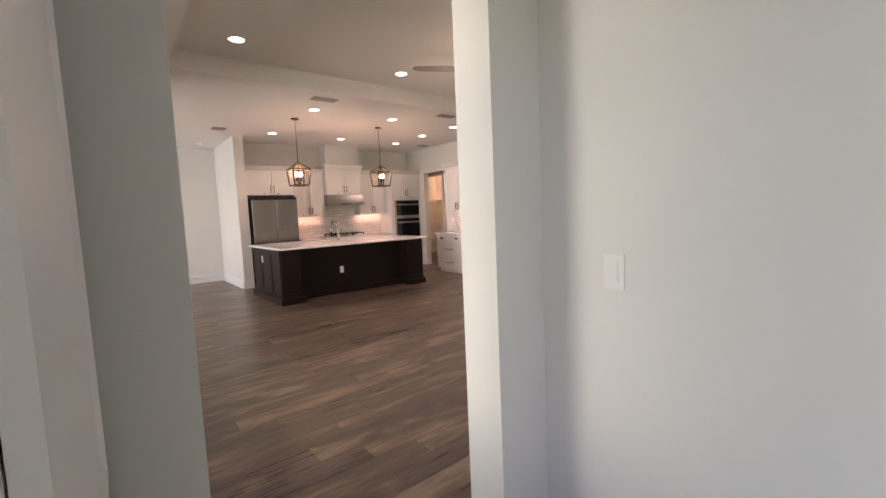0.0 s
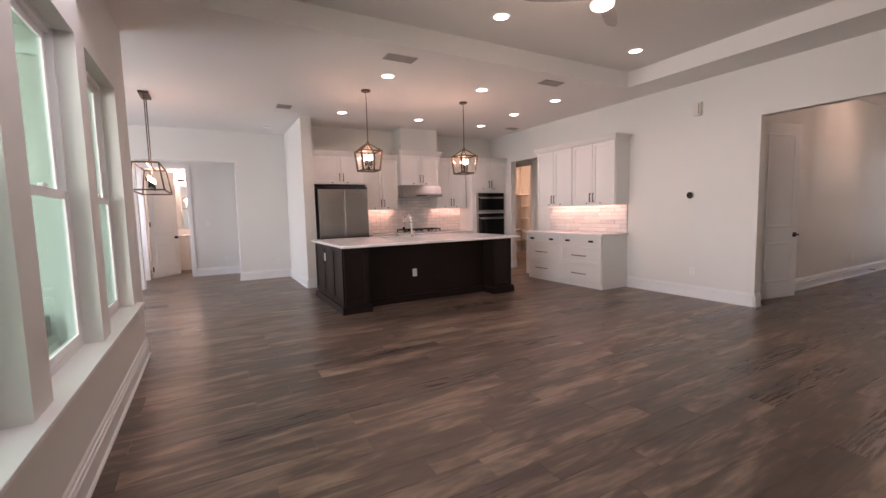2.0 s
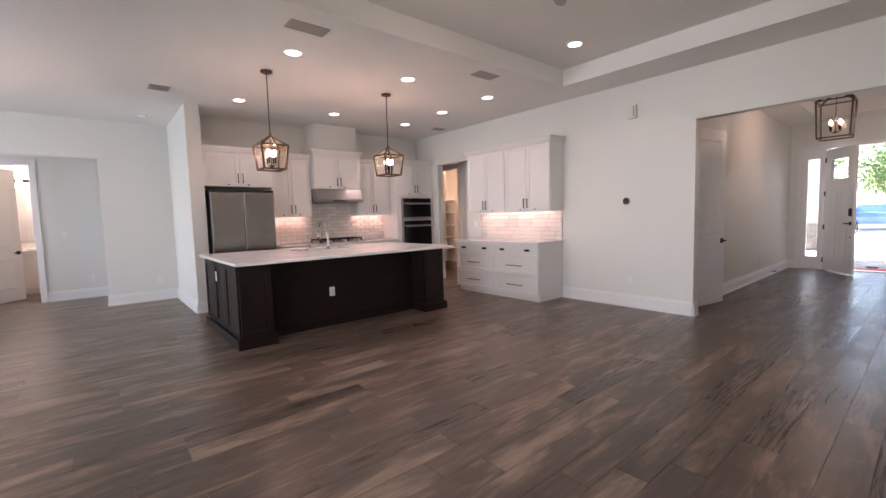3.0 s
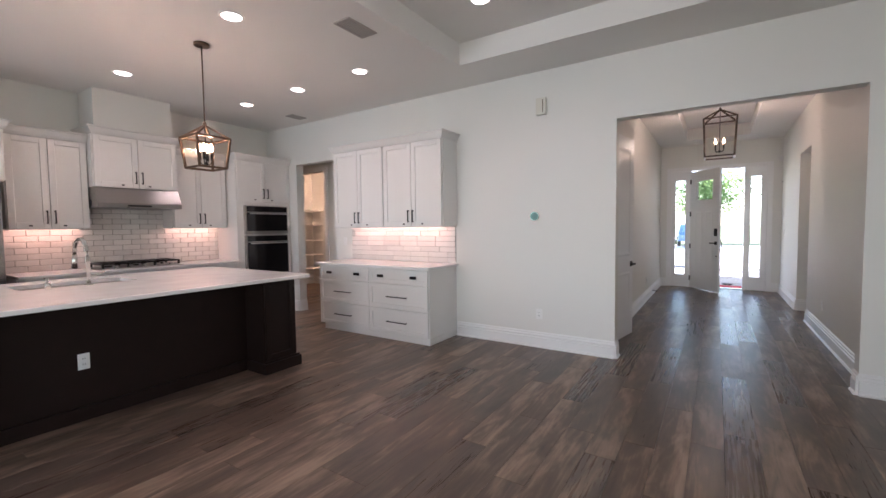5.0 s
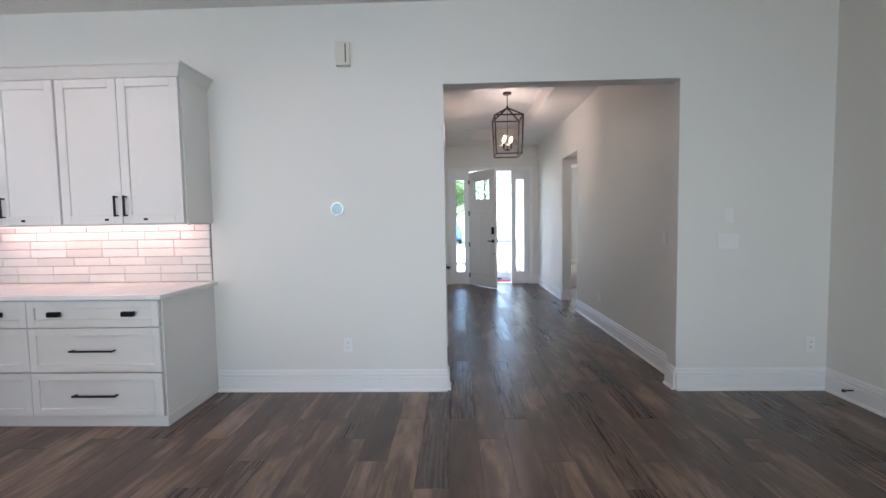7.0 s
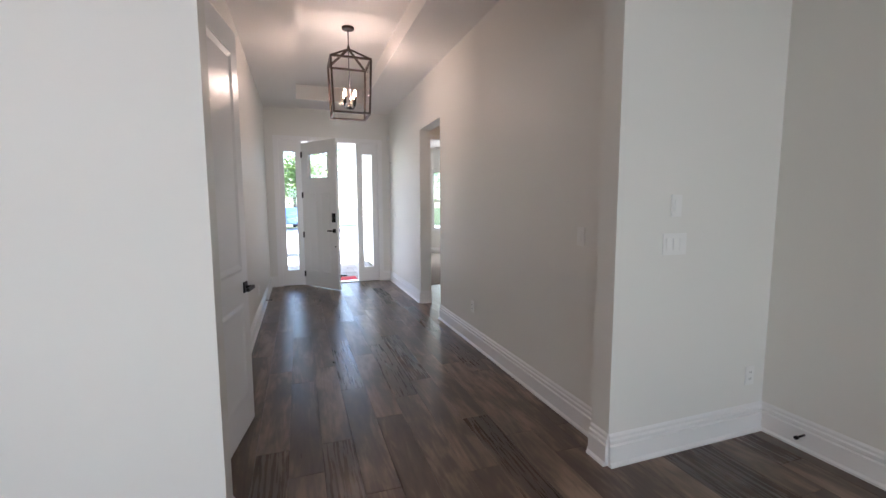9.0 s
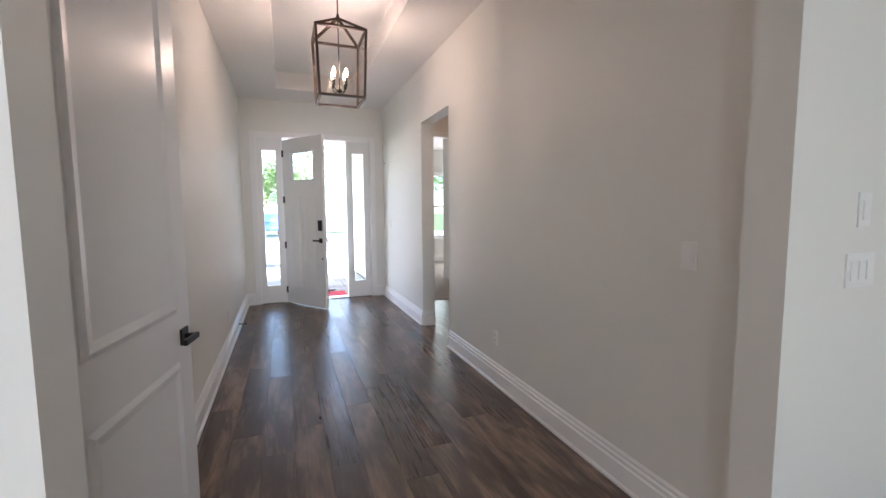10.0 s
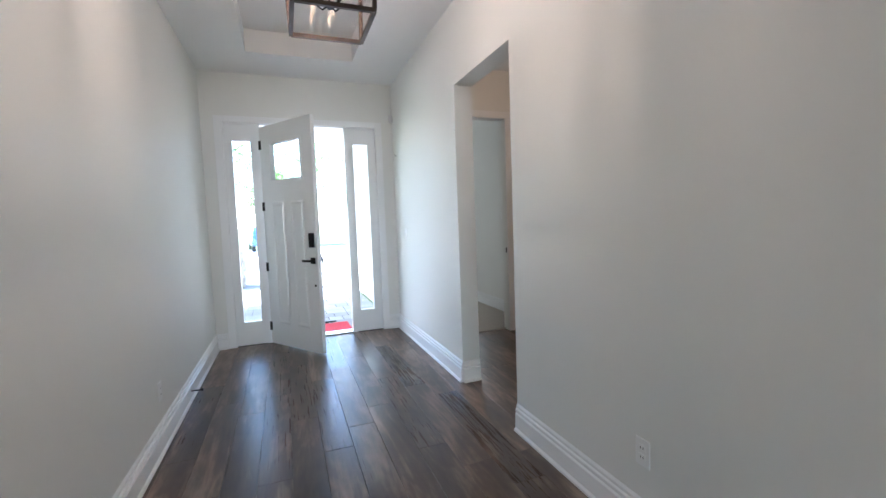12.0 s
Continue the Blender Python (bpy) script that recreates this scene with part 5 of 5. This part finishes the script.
def tree(at, h, seed):
    r = random.Random(seed)
    t = thing("tree", at, "leafy green tree beyond the drive", "tree", "trees before the house")
    bm = bmesh.new()
    tube(bm, [(0, 0, 0), (0.06, 0.02, h * 0.25), (0.0, 0.08, h * 0.55), (0.1, 0, h * 0.85)], [0.22, 0.17, 0.11, 0.04], 10)
    tips = []
    for k in range(9):
        a, z0 = k * 2.4, h * (0.35 + 0.05 * k)
        l = h * r.uniform(0.22, 0.34)
        tip = (l * math.cos(a), l * math.sin(a), z0 + l * 0.6)
        tube(bm, [(0, 0.05, z0), (tip[0] * 0.5, tip[1] * 0.5, z0 + l * 0.35), tip], [0.07, 0.045, 0.015], 7)
        tips.append(tip)
    part("trunk", bm, BARK, t)
    vs, fs = [], []
    for tip in tips + [(0, 0, h * 0.95), (0.3, -0.3, h * 0.8)]:
        for _ in range(420):
            p = Vector(tip) + Vector((r.gauss(0, 0.11), r.gauss(0, 0.11), r.gauss(0, 0.085))) * h
            u = Vector((r.uniform(-1, 1), r.uniform(-1, 1), r.uniform(-1, 1))).normalized() * r.uniform(0.07, 0.15)
            w = u.cross(Vector((r.uniform(-1, 1), r.uniform(-1, 1), r.uniform(-1, 1)))).normalized() * 0.06
            k = len(vs)
            vs += [p - u, p + w, p + u, p - w]
            fs.append((k, k + 1, k + 2, k + 3))
    me = bpy.data.meshes.new("crown")
    me.from_pydata(vs, [], fs)
    me.materials.append(LEAF)
    o = new("crown", me)
    o.parent = t


tree((40, 7.5, -0.16), 8.5, 1)
tree((33, 8.0, -0.16), 4.6, 6)
tree((41, 4.0, -0.16), 5.2, 7)
tree((46, 1.0, -0.16), 9.5, 2)
tree((38, 13.5, -0.16), 8.0, 3)
tree((31, -6.5, -0.16), 7.0, 4)
tree((-14, 3.0, -0.16), 7.5, 5)


# ---------------- floor planks ----------------
PW, PL = 0.178, 1.22


def plank_mesh(name, length):
    bm = bmesh.new()
    g, c = 0.0005, 0.0012
    rings = []
    for d, z in ((g, -0.006), (g, -c), (g + c, 0.0)):
        rings.append([bm.verts.new(p) for p in ((d, d, z), (length - d, d, z), (length - d, PW - d, z), (d, PW - d, z))])
    for r0, r1 in zip(rings, rings[1:]):
        for k in range(4):
            bm.faces.new((r0[k], r0[(k + 1) % 4], r1[(k + 1) % 4], r1[k]))
    bm.faces.new(rings[-1])
    me = bpy.data.meshes.new(name)
    bm.to_mesh(me)
    bm.free()
    return me


AREAS = [(-0.13, 1.285, -1.6, 1.02), (0.03, 6.75, 0.96, 6.35), (-3.5, 6.75, 6.35, 9.85), (-3.5, 2.16, 9.85, 11.2), (-1.4, 2.0, 11.2, 14.6),
         (6.75, 12.80, 2.05, 4.44), (6.75, 9.3, 7.2, 11.8), (9.62, 12.06, 0.58, 2.05), (6.89, 8.5, 4.44, 5.4)]
rng = random.Random(7)
floor_ob = bpy.data.objects["floor"]
shared, near, far = {}, 0, []
for row in range(int(16.2 / PW)):
    y = -1.62 + row * PW
    spans = []
    for x0, x1, y0, y1 in AREAS:
        if y + PW * 0.5 > y0 and y + PW * 0.5 < y1:
            spans.append((x0, x1))
    spans.sort()
    merged = []
    for a, b in spans:
        if merged and a <= merged[-1][1] + 0.2:
            merged[-1] = (merged[-1][0], max(b, merged[-1][1]))
        else:
            merged.append((a, b))
    for a, b in merged:
        x = a - rng.choice((0.15, 0.4, 0.65, 0.9, 1.1))
        while x < b:
            p, q = max(x, a), min(x + PL, b)
            x += PL
            if q - p < 0.03:
                continue
            mid = ((p + q) / 2, y + PW / 2)
            close = (1.0 < mid[1] < 6.9 and 0.0 < mid[0] < 6.9) or (6.7 < mid[0] and 2.1 < mid[1] < 4.4)
            if close and near < 300:
                near += 1
                key = round(q - p, 3)
                if key not in shared:
                    shared[key] = plank_mesh("plank", q - p)
                    shared[key].materials.append(PLANK)
                o = new("plank", shared[key])
                o.location = (p, y, 0)
                o.parent = floor_ob
            else:
                far.append((p, q, y))
verts, faces = [], []
for p, q, y in far:
    g, c = 0.0005, 0.0012
    k = len(verts)
    for d, z in ((g, -0.006), (g, -c), (g + c, 0.0)):
        verts += [(p + d, y + d, z), (q - d, y + d, z), (q - d, y + PW - d, z), (p + d, y + PW - d, z)]
    for r in (0, 4):
        for i in range(4):
            faces.append((k + r + i, k + r + (i + 1) % 4, k + r + 4 + (i + 1) % 4, k + r + 4 + i))
    faces.append((k + 8, k + 9, k + 10, k + 11))
me = bpy.data.meshes.new("far_planks")
me.from_pydata(verts, [], faces)
me.materials.append(PLANKS)
fp = tagged(new("far_planks", me), "dark wood-look planks further off", kind="stuff")
fp.parent = floor_ob

# ---------------- wall tiles ----------------
TH, TW = 0.0685, 0.205


def tile_mesh(w, h):
    bm = bmesh.new()
    g, c, t = 0.0021, 0.003, 0.009
    rings = [[bm.verts.new(p) for p in ((d, -z, d), (w - d, -z, d), (w - d, -z, h - d), (d, -z, h - d))] for d, z in ((g, 0.0), (g, t - c), (g + c, t))]
    for r0, r1 in zip(rings, rings[1:]):
        for k in range(4):
            bm.faces.new((r0[k], r0[(k + 1) % 4], r1[(k + 1) % 4], r1[k]))
    bm.faces.new(rings[-1])
    bmesh.ops.recalc_face_normals(bm, faces=bm.faces)
    me = bpy.data.meshes.new("tile")
    bm.to_mesh(me)
    bm.free()
    me.materials.append(TILE)
    return me


def backsplash(name, origin, rz, width, height, label, high=None, tw=TW, stagger=False):
    """A tiled field that starts at origin and runs along its own x; high: (x0, x1, z): a stretch that goes further up."""
    b = thing(name, origin, label, "backsplash", "", rz)
    grout = [(0, width, -0.004, 0, 0, height)]
    if high:
        grout.append((high[0], high[1], -0.004, 0, height, high[2]))
    part("grout", boxes(*grout), GROUT, b, "grey grout bed")
    cache, r = {}, random.Random(3)
    rows = int(math.ceil((high[2] if high else height) / TH))
    for i in range(rows):
        z = i * TH
        top = height
        lo, hi = 0.0, width
        if z + 0.01 >= height:
            lo, hi, top = high[0], high[1], high[2]
        x = lo - (tw * r.choice((0.15, 0.35, 0.55, 0.75, 0.95)) if stagger else (tw / 2 if i % 2 else 0) + (lo % tw if lo else 0))
        while x < hi:
            p, q = max(x, lo), min(x + tw, hi)
            h2 = min(TH, top - z)
            x += tw
            if q - p < 0.012 or h2 < 0.012:
                continue
            key = (round(q - p, 3), round(h2, 3))
            if key not in cache:
                cache[key] = tile_mesh(*key)
            o = new("tile", cache[key])
            o.matrix_basis = pose(p, -0.0042, z, r.uniform(-0.5, 0.5), 0, r.uniform(-0.35, 0.35))
            o.parent = b
    return b


backsplash("backsplash", (3.42, YB, 0.917), 0, 2.40, 7 * TH, "white handmade subway tile backsplash behind the cooktop", (0.712, 1.628, 0.74))
backsplash("backsplash", (6.748, 7.82, 0.917), -90, 1.82, 0.466, "white handmade subway tile backsplash above the drawer cabinet", None, 0.30, True)
